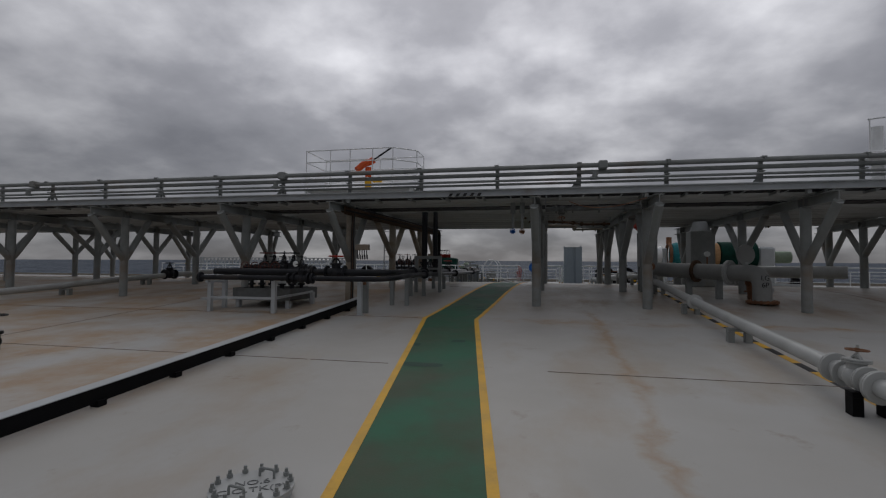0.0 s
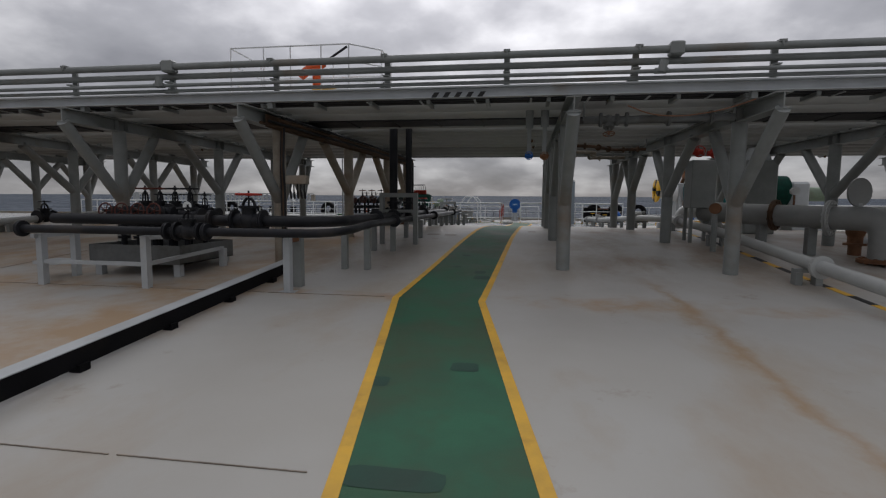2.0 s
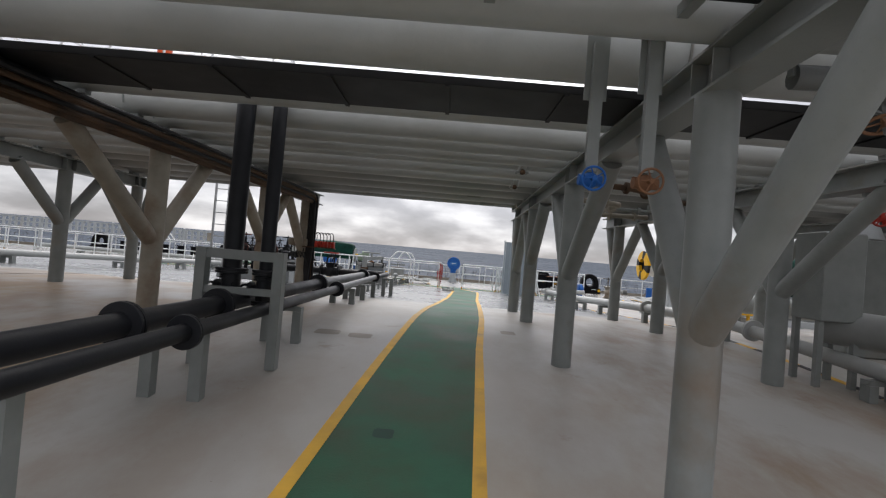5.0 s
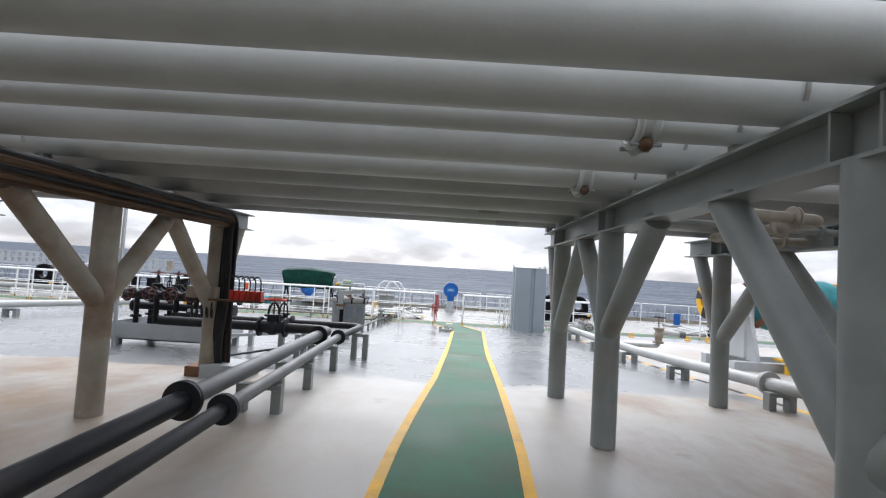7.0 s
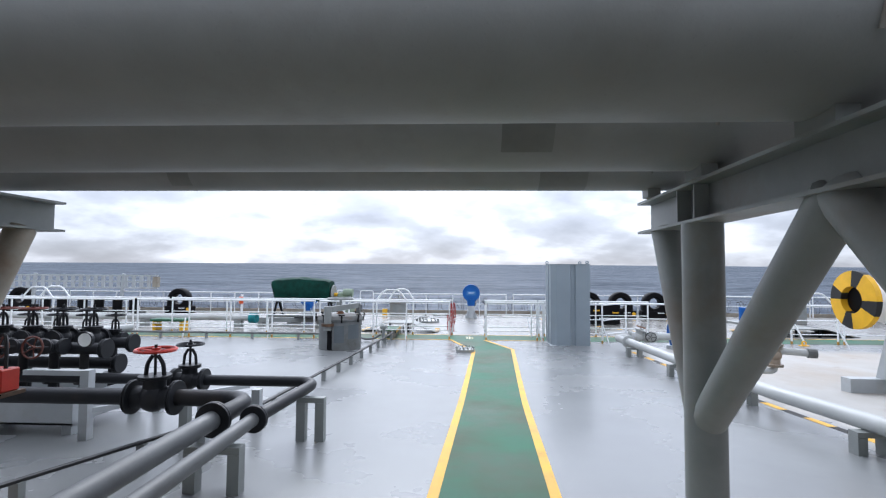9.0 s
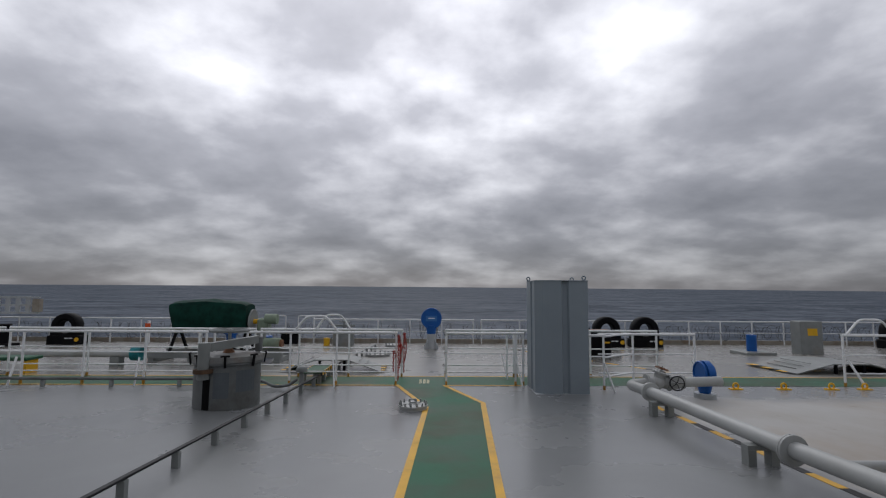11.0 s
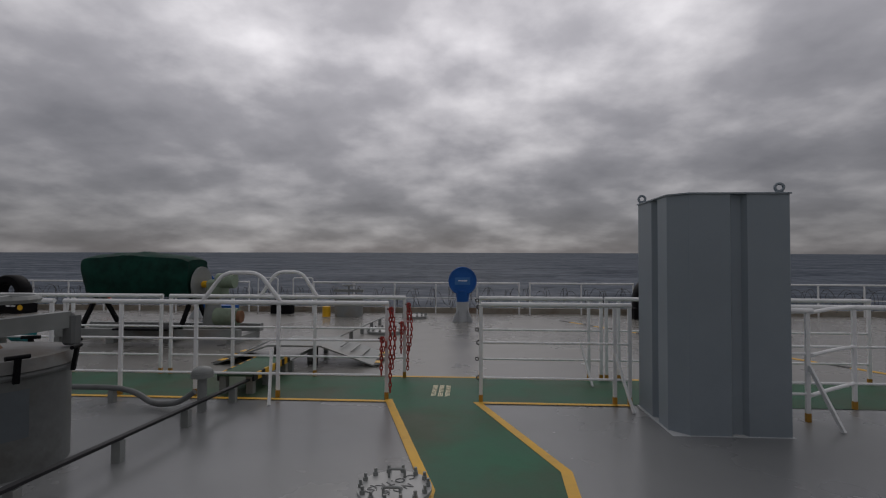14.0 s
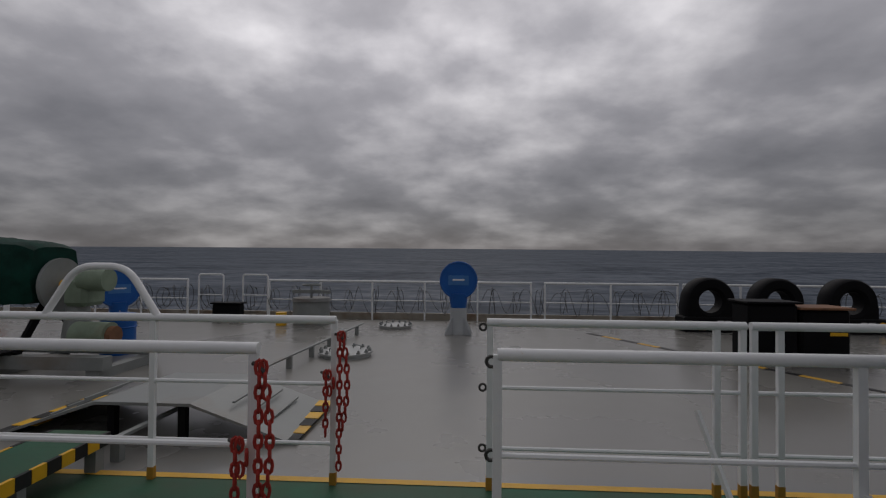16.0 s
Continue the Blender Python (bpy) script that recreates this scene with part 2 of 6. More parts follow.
    under = calc("MULTIPLY", under, ramp(ypos, 24.5, 22.2, 0.35, 1.0))
    old = mix(under, old, (0.235, 0.16, 0.1))
    edge = calc("MULTIPLY", ramp(calc("ABSOLUTE", calc("SUBTRACT", ypos, 12.55), 0.0), 0.02, 0.3, 0.8, 0.0), ramp(tex(0.8, 5.0, 0.6), 0.42, 0.6))
    old = mix(edge, old, (0.33, 0.2, 0.09))
    old = mix(ramp(tex(1.7, 8.0, 0.66), 0.63, 0.72, 0.0, 0.5), old, (0.2, 0.125, 0.07))
    side = mix(ramp(broad, 0.35, 0.65), (0.176, 0.183, 0.184), (0.208, 0.215, 0.216))
    side = mix(ramp(tex(1.1, 7.0, 0.6), 0.64, 0.78, 0.0, 0.4), side, (0.165, 0.17, 0.165))
    side = mix(ramp(ypos, 34.4, 34.8), side, (0.2, 0.195, 0.178))
    colour = mix(newer, old, side)
    colour = mix(ramp(tex(26.0, 4.0, 0.75), 0.7, 0.74, 0.0, 0.6), colour, (0.13, 0.1, 0.08))
    nt.links.new(colour, bsdf.inputs["Base Color"])
    dry = ramp(tex(0.5, 5.0), 0.35, 0.65, 0.4, 0.58)
    damp = ramp(tex(0.45, 5.0), 0.35, 0.65, 0.2, 0.34)
    rough = nt.nodes.new("ShaderNodeMix")
    nt.links.new(newer, rough.inputs[0])
    nt.links.new(dry, rough.inputs[2])
    nt.links.new(damp, rough.inputs[3])
    nt.links.new(rough.outputs[0], bsdf.inputs["Roughness"])
    b = nt.nodes.new("ShaderNodeBump")
    b.inputs["Strength"].default_value, b.inputs["Distance"].default_value = 0.08, 0.02
    nt.links.new(calc("ADD", calc("MULTIPLY", tex(1.2, 3.0), 0.3), calc("MULTIPLY", tex(60.0, 3.0), 0.25)), b.inputs["Height"])
    nt.links.new(b.outputs[0], bsdf.inputs["Normal"])
    return m


M_deck = deck_material()


def sea_material():
    m = bpy.data.materials.new("sea_water")
    m.use_nodes = True
    nt = m.node_tree
    out = nt.nodes["Material Output"]
    nt.nodes.remove(nt.nodes["Principled BSDF"])
    geo = nt.nodes.new("ShaderNodeNewGeometry")

    def tex(sc, stretch=(0.5, 1.0, 1.0), detail=6.0):
        mp = nt.nodes.new("ShaderNodeMapping")
        mp.inputs["Scale"].default_value = stretch
        n = nt.nodes.new("ShaderNodeTexNoise")
        n.inputs["Scale"].default_value, n.inputs["Detail"].default_value, n.inputs["Roughness"].default_value = sc, detail, 0.6
        nt.links.new(geo.outputs["Position"], mp.inputs["Vector"])
        nt.links.new(mp.outputs[0], n.inputs["Vector"])
        return n.outputs["Fac"]

    last = None
    for sc, strength, dist in ((0.02, 0.8, 6.0), (0.12, 0.9, 1.6), (0.6, 0.6, 0.35)):
        b = nt.nodes.new("ShaderNodeBump")
        b.inputs["Strength"].default_value, b.inputs["Distance"].default_value = strength, dist
        nt.links.new(tex(sc), b.inputs["Height"])
        if last:
            nt.links.new(last, b.inputs["Normal"])
        last = b.outputs[0]
    body = nt.nodes.new("ShaderNodeBsdfDiffuse")
    # lit and shaded wave faces are put into the body colour as stretched noise
    wave_faces = nt.nodes.new("ShaderNodeValToRGB")
    wave_faces.color_ramp.elements[0].position, wave_faces.color_ramp.elements[0].color = 0.41, (0.034, 0.046, 0.064, 1)
    wave_faces.color_ramp.elements[1].position, wave_faces.color_ramp.elements[1].color = 0.6, (0.135, 0.155, 0.185, 1)
    chop = nt.nodes.new("ShaderNodeMixRGB")
    chop.inputs[0].default_value = 0.55
    nt.links.new(tex(0.03, (0.35, 1.0, 1.0), 8.0), chop.inputs[1])
    nt.links.new(tex(0.2, (0.45, 1.0, 1.0), 6.0), chop.inputs[2])
    nt.links.new(chop.outputs[0], wave_faces.inputs[0])
    nt.links.new(wave_faces.outputs[0], body.inputs["Color"])
    shine = nt.nodes.new("ShaderNodeBsdfGlossy")
    shine.inputs["Roughness"].default_value = 0.25
    mixer = nt.nodes.new("ShaderNodeMixShader")
    mixer.inputs[0].default_value = 0.07
    for n in (body, shine):
        nt.links.new(last, n.inputs["Normal"])
    nt.links.new(body.outputs[0], mixer.inputs[1])
    nt.links.new(shine.outputs[0], mixer.inputs[2])
    nt.links.new(mixer.outputs[0], out.inputs["Surface"])
    return m


M_sea = sea_material()

# ---- building helpers ----
BASE = {}


def thing(name, at, label, category, group="", kind=""):
    ob = new(name)
    ob.location = at
    ob.empty_display_size = 0.2
    BASE[ob] = Vector(at)
    return tagged(ob, label, category, group, kind)


def part(name, bm, material, parent, label="", smooth=False):
    """One mesh object, built in the world's coordinates, under a thing or under a part."""
    base = BASE[parent]
    bmesh.ops.translate(bm, verts=bm.verts, vec=-base)
    me = bpy.data.meshes.new(name)
    bm.to_mesh(me)
    bm.free()
    me.materials.append(material)
    if smooth:
        for p in me.polygons:
            p.use_smooth = True
        me.set_sharp_from_angle(angle=radians(40))
    ob = new(name, me)
    ob.parent = parent
    BASE[ob] = base
    return tagged(ob, label)


def solo(name, bm, material, label, category="", kind="", at=(0, 0, 0), group="", smooth=False):
    """A thing that is one mesh."""
    at = Vector(at)
    bmesh.ops.translate(bm, verts=bm.verts, vec=-at)
    me = bpy.data.meshes.new(name)
    bm.to_mesh(me)
    bm.free()
    me.materials.append(material)
    if smooth:
        for p in me.polygons:
            p.use_smooth = True
        me.set_sharp_from_angle(angle=radians(40))
    ob = new(name, me)
    ob.location = at
    BASE[ob] = at
    return tagged(ob, label, category, group, kind)


def B():
    return bmesh.new()


def box(bm, x0, x1, y0, y1, z0, z1, bevel=0.0):
    r = bmesh.ops.create_cube(bm, size=1.0, matrix=Matrix.Translation(((x0 + x1) / 2, (y0 + y1) / 2, (z0 + z1) / 2)) @ Matrix.Diagonal((abs(x1 - x0), abs(y1 - y0), abs(z1 - z0), 1)))
    if bevel:
        edges = {ed for v in r["verts"] for ed in v.link_edges}
        bmesh.ops.bevel(bm, geom=list(edges), offset=bevel, segments=1, affect="EDGES")
    return bm


def bar(bm, p0, p1, w, h, up=(0, 0, 1)):
    """A rectangular bar between two points, w wide and h deep along up."""
    p0, p1 = Vector(p0), Vector(p1)
    d = p1 - p0
    n = d.normalized()
    side = n.cross(Vector(up))
    if side.length < 1e-4:
        side = n.cross(Vector((1, 0, 0)))
    side.normalize()
    u = side.cross(n)
    m = Matrix((side * w, n * d.length, u * h)).transposed().to_4x4()
    m.translation = (p0 + p1) / 2
    bmesh.ops.create_cube(bm, size=1.0, matrix=m)
    return bm


def cyl(bm, p0, p1, r, seg=16, r2=None):
    p0, p1 = Vector(p0), Vector(p1)
    d = p1 - p0
    m = Matrix.Translation((p0 + p1) / 2) @ d.to_track_quat("Z", "Y").to_matrix().to_4x4()
    bmesh.ops.create_cone(bm, cap_ends=True, segments=seg, radius1=r, radius2=r if r2 is None else r2, depth=d.length, matrix=m)
    return bm


def ball(bm, c, r, flat=1.0, seg=16):
    bmesh.ops.create_uvsphere(bm, u_segments=seg, v_segments=max(6, seg // 2), radius=r, matrix=Matrix.Translation(c) @ Matrix.Diagonal((1, 1, flat, 1)))
    return bm


def rounded(points, radius, steps=6):
    """A polyline with its corners turned into bends."""
    pts = [Vector(p) for p in points]
    out = [pts[0]]
    for a, b, c in zip(pts, pts[1:], pts[2:]):
        u, v = (a - b), (c - b)
        r = min(radius, u.length * 0.49, v.length * 0.49)
        u.normalize(), v.normalize()
        s, t = b + u * r, b + v * r
        for k in range(steps + 1):
            f = k / steps
            out.append(s * (1 - f) ** 2 + b * (2 * f * (1 - f)) + t * f * f)
    out.append(pts[-1])
    return out


def tube(bm, points, r, seg=10, bend=0.0, closed=False):
    pts = rounded(points, bend) if bend else [Vector(p) for p in points]
    rings, n = [], len(pts)
    normal = None
    for i, p in enumerate(pts):
        a = pts[(i - 1) % n] if closed or i else p
        b = pts[(i + 1) % n] if closed or i < n - 1 else p
        t = (b - a).normalized()
        if normal is None:
            normal = t.orthogonal().normalized()
        normal = (normal - t * normal.dot(t)).normalized()
        bi = t.cross(normal)
        rings.append([bm.verts.new(p + (normal * math.cos(2 * math.pi * k / seg) + bi * math.sin(2 * math.pi * k / seg)) * r) for k in range(seg)])
    for i in range(n if closed else n - 1):
        a, b = rings[i], rings[(i + 1) % n]
        for k in range(seg):
            bm.faces.new((a[k], a[(k + 1) % seg], b[(k + 1) % seg], b[k]))
    if not closed:
        bm.faces.new(rings[0][::-1])
        bm.faces.new(rings[-1])
    return bm


def torus(bm, c, axis, big, small, seg=24, ring=8):
    c, q = Vector(c), Vector(axis).to_track_quat("Z", "Y")
    return tube(bm, [c + q @ Vector((math.cos(2 * math.pi * k / seg) * big, math.sin(2 * math.pi * k / seg) * big, 0)) for k in range(seg)], small, ring, closed=True)


def loft(bm, rings):
    """A closed skin through rings of points."""
    vs = [[bm.verts.new(p) for p in r] for r in rings]
    for a, b in zip(vs, vs[1:]):
        for k in range(len(a)):
            bm.faces.new((a[k], a[(k + 1) % len(a)], b[(k + 1) % len(a)], b[k]))
    bm.faces.new(vs[0][::-1])
    bm.faces.new(vs[-1])
    bmesh.ops.recalc_face_normals(bm, faces=bm.faces)
    return bm


def prism(bm, outline, p0, p1, u, v):
    """An outline in the plane of u and v, drawn out from p0 to p1."""
    u, v = Vector(u), Vector(v)
    a = [bm.verts.new(Vector(p0) + u * s + v * t) for s, t in outline]
    b = [bm.verts.new(Vector(p1) + u * s + v * t) for s, t in outline]
    n = len(a)
    bm.faces.new(a)
    bm.faces.new(b[::-1])
    for i in range(n):
        bm.faces.new((a[i], b[i], b[(i + 1) % n], a[(i + 1) % n]))
    bmesh.ops.recalc_face_normals(bm, faces=bm.faces)
    return bm


def ibeam(bm, x, y0, y1, w, z0, z1, t=0.016):
    """An I-beam along y."""
    a, b, h = w / 2, t / 2, z1 - z0
    shape = ((-a, 0), (a, 0), (a, t), (b, t), (b, h - t), (a, h - t), (a, h), (-a, h), (-a, h - t), (-b, h - t), (-b, t), (-a, t))
    return prism(bm, shape, (x, y0, z0), (x, y1, z0), (1, 0, 0), (0, 0, 1))


def flange(bm, c, axis, r, thick=0.03, bolts=8):
    c, a = Vector(c), Vector(axis).normalized()
    q = a.to_track_quat("Z", "Y")
    rings = [[bm.verts.new(c + q @ Vector((math.cos(2 * math.pi * k / 24) * rad, math.sin(2 * math.pi * k / 24) * rad, h))) for k in range(24)] for h, rad in ((-thick, r * 0.97), (-thick + 0.004, r), (-0.004, r), (-0.004, r * 0.9), (0.004, r * 0.9), (0.004, r), (thick - 0.004, r), (thick, r * 0.97))]
    for lo, hi in zip(rings, rings[1:]):
        for k in range(24):
            bm.faces.new((lo[k], lo[(k + 1) % 24], hi[(k + 1) % 24], hi[k]))
    bm.faces.new(rings[0][::-1])
    bm.faces.new(rings[-1])
    for k in range(bolts if r >= 0.28 else 0):
        w = 2 * math.pi * (k + 0.5) / bolts
        o = c + q @ Vector((math.cos(w) * r * 0.84, math.sin(w) * r * 0.84, 0))
        cyl(bm, o - a * (thick + 0.018), o + a * (thick + 0.018), r * 0.075, 6)
    return bm


def words(name, text, size, at, material, parent, turn=(0, 0, 0), label=""):
    cu = bpy.data.curves.new(name, "FONT")
    cu.body, cu.size, cu.align_x, cu.align_y, cu.extrude = text, size, "CENTER", "CENTER", 0.0015
    cu.materials.append(material)
    ob = new(name, cu)
    ob.parent = parent
    ob.location = Vector(at) - BASE[parent]
    ob.rotation_euler = [radians(a) for a in turn]
    return tagged(ob, label)


DECK_Y = (-14, -2, 3, 6, 10, 14, 17, 20, 23, 27, 33, 44.2)
DECK_Z = (0.40, 0.72, 0.95, 1.10, 1.37, 1.65, 1.93, 2.10, 1.99, 1.80, 1.69, 1.545)
GRID_Y = np.arange(-14, 44.21, 0.4)
_raw = np.interp(np.arange(-18, 48.5, 0.4), DECK_Y, DECK_Z)
GRID_Z = np.interp(GRID_Y, np.arange(-18, 48.5, 0.4), np.convolve(np.pad(_raw, 3, mode="edge"), np.ones(7) / 7, mode="valid"))


def dk(y):
    """The deck's height, which crowns along the middle of the ship."""
    return float(np.interp(y, GRID_Y, GRID_Z))


# ---- setting: sea, hull, deck ----
bm = B()
bmesh.ops.create_circle(bm, cap_ends=True, segments=96, radius=4700)
sea = solo("sea", bm, M_sea, "dark grey-blue open sea with small waves", "sea", "structure")
sea.location = (0, 0, -17)
sea.rotation_euler = (radians(1.15), 0, 0)  # the ship leans a little to the near side

bm = B()
xs = [-95, -40, -25, -15, -8, -4, 0, 4, 8, 15, 25, 40, 60]
top = [[bm.verts.new((x, float(y), dk(y))) for x in xs] for y in GRID_Y]
low = [[bm.verts.new((x, float(y), dk(y) - 0.05)) for x in xs] for y in GRID_Y]
for rows, flip in ((top, False), (low, True)):
    for r0, r1 in zip(rows, rows[1:]):
        for k in range(len(xs) - 1):
            f = (r0[k], r0[k + 1], r1[k + 1], r1[k])
            bm.faces.new(f[::-1] if flip else f)
for k in range(len(xs) - 1):
    bm.faces.new((top[0][k + 1], top[0][k], low[0][k], low[0][k + 1]))
    bm.faces.new((top[-1][k], top[-1][k + 1], low[-1][k + 1], low[-1][k]))
deck = solo("deck_floor", bm, M_deck, "grey painted steel ship deck washed with rust", "deck", "structure", smooth=True)
bm = B()
box(bm, -95, 60, -14, 44.2, -20, 0.3)
hull = solo("hull_wall", bm, M_hull, "red painted steel hull below the deck", "hull", "structure")


def strip(left, right, lift=0.004):
    """A painted band between two plan lines, lying on the deck."""
    mesh = B()
    ys = sorted({*(round(float(y), 3) for y in GRID_Y if left[0][1] < y < left[-1][1]), *(p[1] for p in left)})
    rows = []
    for y in ys:
        xl = float(np.interp(y, [p[1] for p in left], [p[0] for p in left]))
        xr = float(np.interp(y, [p[1] for p in right], [p[0] for p in right]))
        rows.append([mesh.verts.new((x, y, dk(y) + lift + d)) for x, d in ((xl, -0.003), (xl, 0), (xr, 0), (xr, -0.003))])
    for a, b in zip(rows, rows[1:]):
        for k in range(3):
            mesh.faces.new((a[k], a[k + 1], b[k + 1], b[k]))
    return mesh


LEFT = [(2.2, -6.0), (-0.75, 12.46), (-0.37, 17.7), (-0.235, 19.6), (0.06, 22.7), (0.26, 26.0), (0.54, 31.2), (-0.10, 33.42)]
RIGHT = [(3.4, -6.0), (0.40, 12.42), (0.72, 17.75), (0.88, 19.7), (1.05, 22.75), (1.22, 26.0), (1.60, 31.55), (0.98, 33.36)]
shift = lambda line, d: [(x + d, y) for x, y in line]  # noqa: E731
solo("walkway_paint", strip(shift(LEFT, 0.05), shift(RIGHT, -0.05), 0.004), M_green, "worn green painted walkway across the deck", "walkway", "structure")
solo("yellow_line", strip(LEFT, shift(LEFT, 0.085), 0.008), M_yellow, "worn yellow line edging the green walkway", "line", "structure")
solo("yellow_line", strip(shift(RIGHT, -0.085), RIGHT, 0.008), M_yellow, "worn yellow line edging the green walkway", "line", "structure")
solo("walkway_paint", strip([(-26.0, 33.36), (-26.0, 34.55)], [(26.0, 33.36), (26.0, 34.55)], 0.005), M_green, "green painted walkway between white railings", "walkway", "structure")
for x0, x1, y in ((-26.0, -0.05, 33.3), (0.98, 2.6, 33.3), (-26.0, 26.0, 34.52)):
    solo("yellow_line", strip([(x0, y), (x0, y + 0.07)], [(x1, y), (x1, y + 0.07)], 0.009), M_yellow, "yellow line along the railing's foot", "line", "structure")
for x, y, w, d, m_, l_ in ((0.36, 10.45, 0.22, 0.17, M_greend, "green walkway"), (-0.26, 10.1, 0.18, 0.16, M_greend, "green walkway"), (0.14, 8.98, 0.54, 0.18, M_greend, "green walkway"), (0.22, 14.05, 0.17, 0.17, M_greend, "green walkway"),
                     (0.27, 13.7, 0.23, 0.21, M_greend, "green walkway"), (-0.12, 15.36, 0.14, 0.14, M_greend, "green walkway"), (-0.17, 14.4, 0.12, 0.08, M_greend, "green walkway"),
                     (1.14, 18.82, 0.2, 0.24, M_deckpatch, "grey deck"), (-1.16, 17.98, 0.3, 0.26, M_deckpatch, "grey deck"), (-0.75, 17.92, 0.28, 0.24, M_deckpatch, "grey deck")):
    mesh = B()
    ring = []
    for k in range(20):
        a_ = 2 * math.pi * k / 20
        e_ = 1.0 / max(abs(math.cos(a_)), abs(math.sin(a_))) ** 0.95 * (1 + 0.03 * math.sin(a_ * 3 + x * 9))
        px_, py_ = x + math.cos(a_) * e_ * w / 2, y + math.sin(a_) * e_ * d / 2
        ring.append(mesh.verts.new((px_, py_, dk(py_) + (0.0062 if m_ is M_greend else 0.003))))
    mesh.faces.new(ring)
    solo("paint_patch", mesh, m_, "dark touched-up patch on the " + l_, "patch", "structure")

# weld seams across and along the plating
for y in (2.1, 8.97, 12.5):
    mesh = B()
    rr = random.Random(int(y * 10))
    for a, b in ((-20.0, -0.86 + 0.155 * (12.48 - y) * (y < 12.48)), (1.75, 20.0 if y < 12 else 1.75)):
        x = a
        while x < b:
            e2 = min(b, x + rr.uniform(0.5, 1.6))
            bar(mesh, (x, y + rr.uniform(-0.006, 0.006), dk(y) + 0.002), (e2, y + rr.uniform(-0.006, 0.006), dk(y) + 0.002), 0.008, 0.008)
            x = e2 + rr.choice((0, 0, 0.05))
    solo("weld_seam", mesh, M_weld, "thin rusty weld seam across the deck plating", "seam", "structure")
for x in (-7.5, 9.5):
    mesh = B()
    for a, b in zip(GRID_Y[20:], GRID_Y[21:]):
        if b < 22.5:
            bar(mesh, (x + 0.01 * math.sin(a * 3), a, dk(a) + 0.002), (x + 0.01 * math.sin(b * 3), b, dk(b) + 0.002), 0.012, 0.006)
    solo("weld_seam", mesh, M_weld, "rusty weld seam running along the deck", "seam", "structure")

# ---- pipe rack ----
GZ0, GZ1 = 3.912, 4.128
ROWS_X = (-18.3, -14.2, -10.1, -6.2, -2.98, 1.55, 3.8, 6.85, 11.2, 15.4, 19.6)
COL_Y = (14.46, 17.36, 20.05, 21.92)


def trestle(x, brown=False, skew=0.0):
    """One girder of the rack on its forked columns."""
    t = thing("pipe_rack_trestle", (x, 18.0, dk(18.0)), "rust-stained grey steel girder on forked columns" if brown else "grey painted steel girder on forked tubular columns", "pipe support", "trestles of the pipe rack")
    g = part("girder", ibeam(B(), x, 13.36, 22.66, 0.2, GZ0, GZ1), M_steel, t)
    for y in sorted(c + d for c in COL_Y for d in (-0.11, 0.1)):
        mesh = B()
        for s in (-1, 1):
            box(mesh, x + s * 0.012, x + s * 0.09, y, y + 0.012, GZ0 + 0.018, GZ1 - 0.018)
        part("stiffener", mesh, M_steel, g)
    for y in COL_Y:
        c = part("column", cyl(B(), (x, y, dk(y) - 0.02), (x, y, GZ0), 0.105, 20), M_brown if brown else M_steel, t, smooth=True)
        z = dk(y) + (1.04 if y < 15 else 0.98 if y < 21 else 0.84)
        for s in (-1, 1):
            reach = {14.46: (1.08, 0.85), 17.36: (1.25, 0.9), 20.05: (0.95, 0.85), 21.92: (1.0, 0.5)}[y][s > 0]
            part("brace", cyl(B(), (x, y + s * 0.03, z), (x, y + s * reach, GZ0 + 0.004), 0.088, 16), M_brown if brown and y > 15 else M_steel, c, smooth=True)
    t.rotation_euler = (0, 0, radians(skew))
    return t


for x in ROWS_X:
    trestle(x, brown=(x == -2.98), skew={3.8: 2.2, 6.85: 4.0, -2.98: -3.8, 1.55: -1.1}.get(x, 0.0))

# front edge beam with brackets and cable trays
edge = thing("edge_beam", (0, 13.78, GZ1), "long grey channel beam along the rack's front edge", "beam")
mesh = B()
box(mesh, -24, 24, 13.78, 13.795, GZ1 + 0.085, GZ1 + 0.24)
box(mesh, -24, 24, 13.7, 13.779, GZ1 + 0.222, GZ1 + 0.24)
box(mesh, -24, 24, 13.7, 13.779, GZ1 + 0.085, GZ1 + 0.1)
part("channel", mesh, M_lightgrey, edge)
for x in ROWS_X:
    part("stub", box(B(), x - 0.04, x + 0.04, 13.74, 13.84, GZ1 - 0.005, GZ1 + 0.086), M_steel, edge)
for k in range(5):
    x = -0.5 + k * 0.165
    mesh = B()
    prism(mesh, ((0, 0), (0.075, 0), (0.125, 0.07), (0.05, 0.07)), (x, 13.699, GZ1 + 0.088), (x, 13.696, GZ1 + 0.088), (1, 0, 0), (0, 0, 1))
    part("hazard_stripe", mesh, M_letter, edge, "black warning stripe")
for k in range(-26, 27):
    mesh = B()
    x = k * 0.86 + 0.3
    bar(mesh, (x, 13.8, GZ1 + 0.05), (x, 14.2, GZ1 + 0.05), 0.05, 0.055)
    part("bracket", mesh, M_steel, edge)
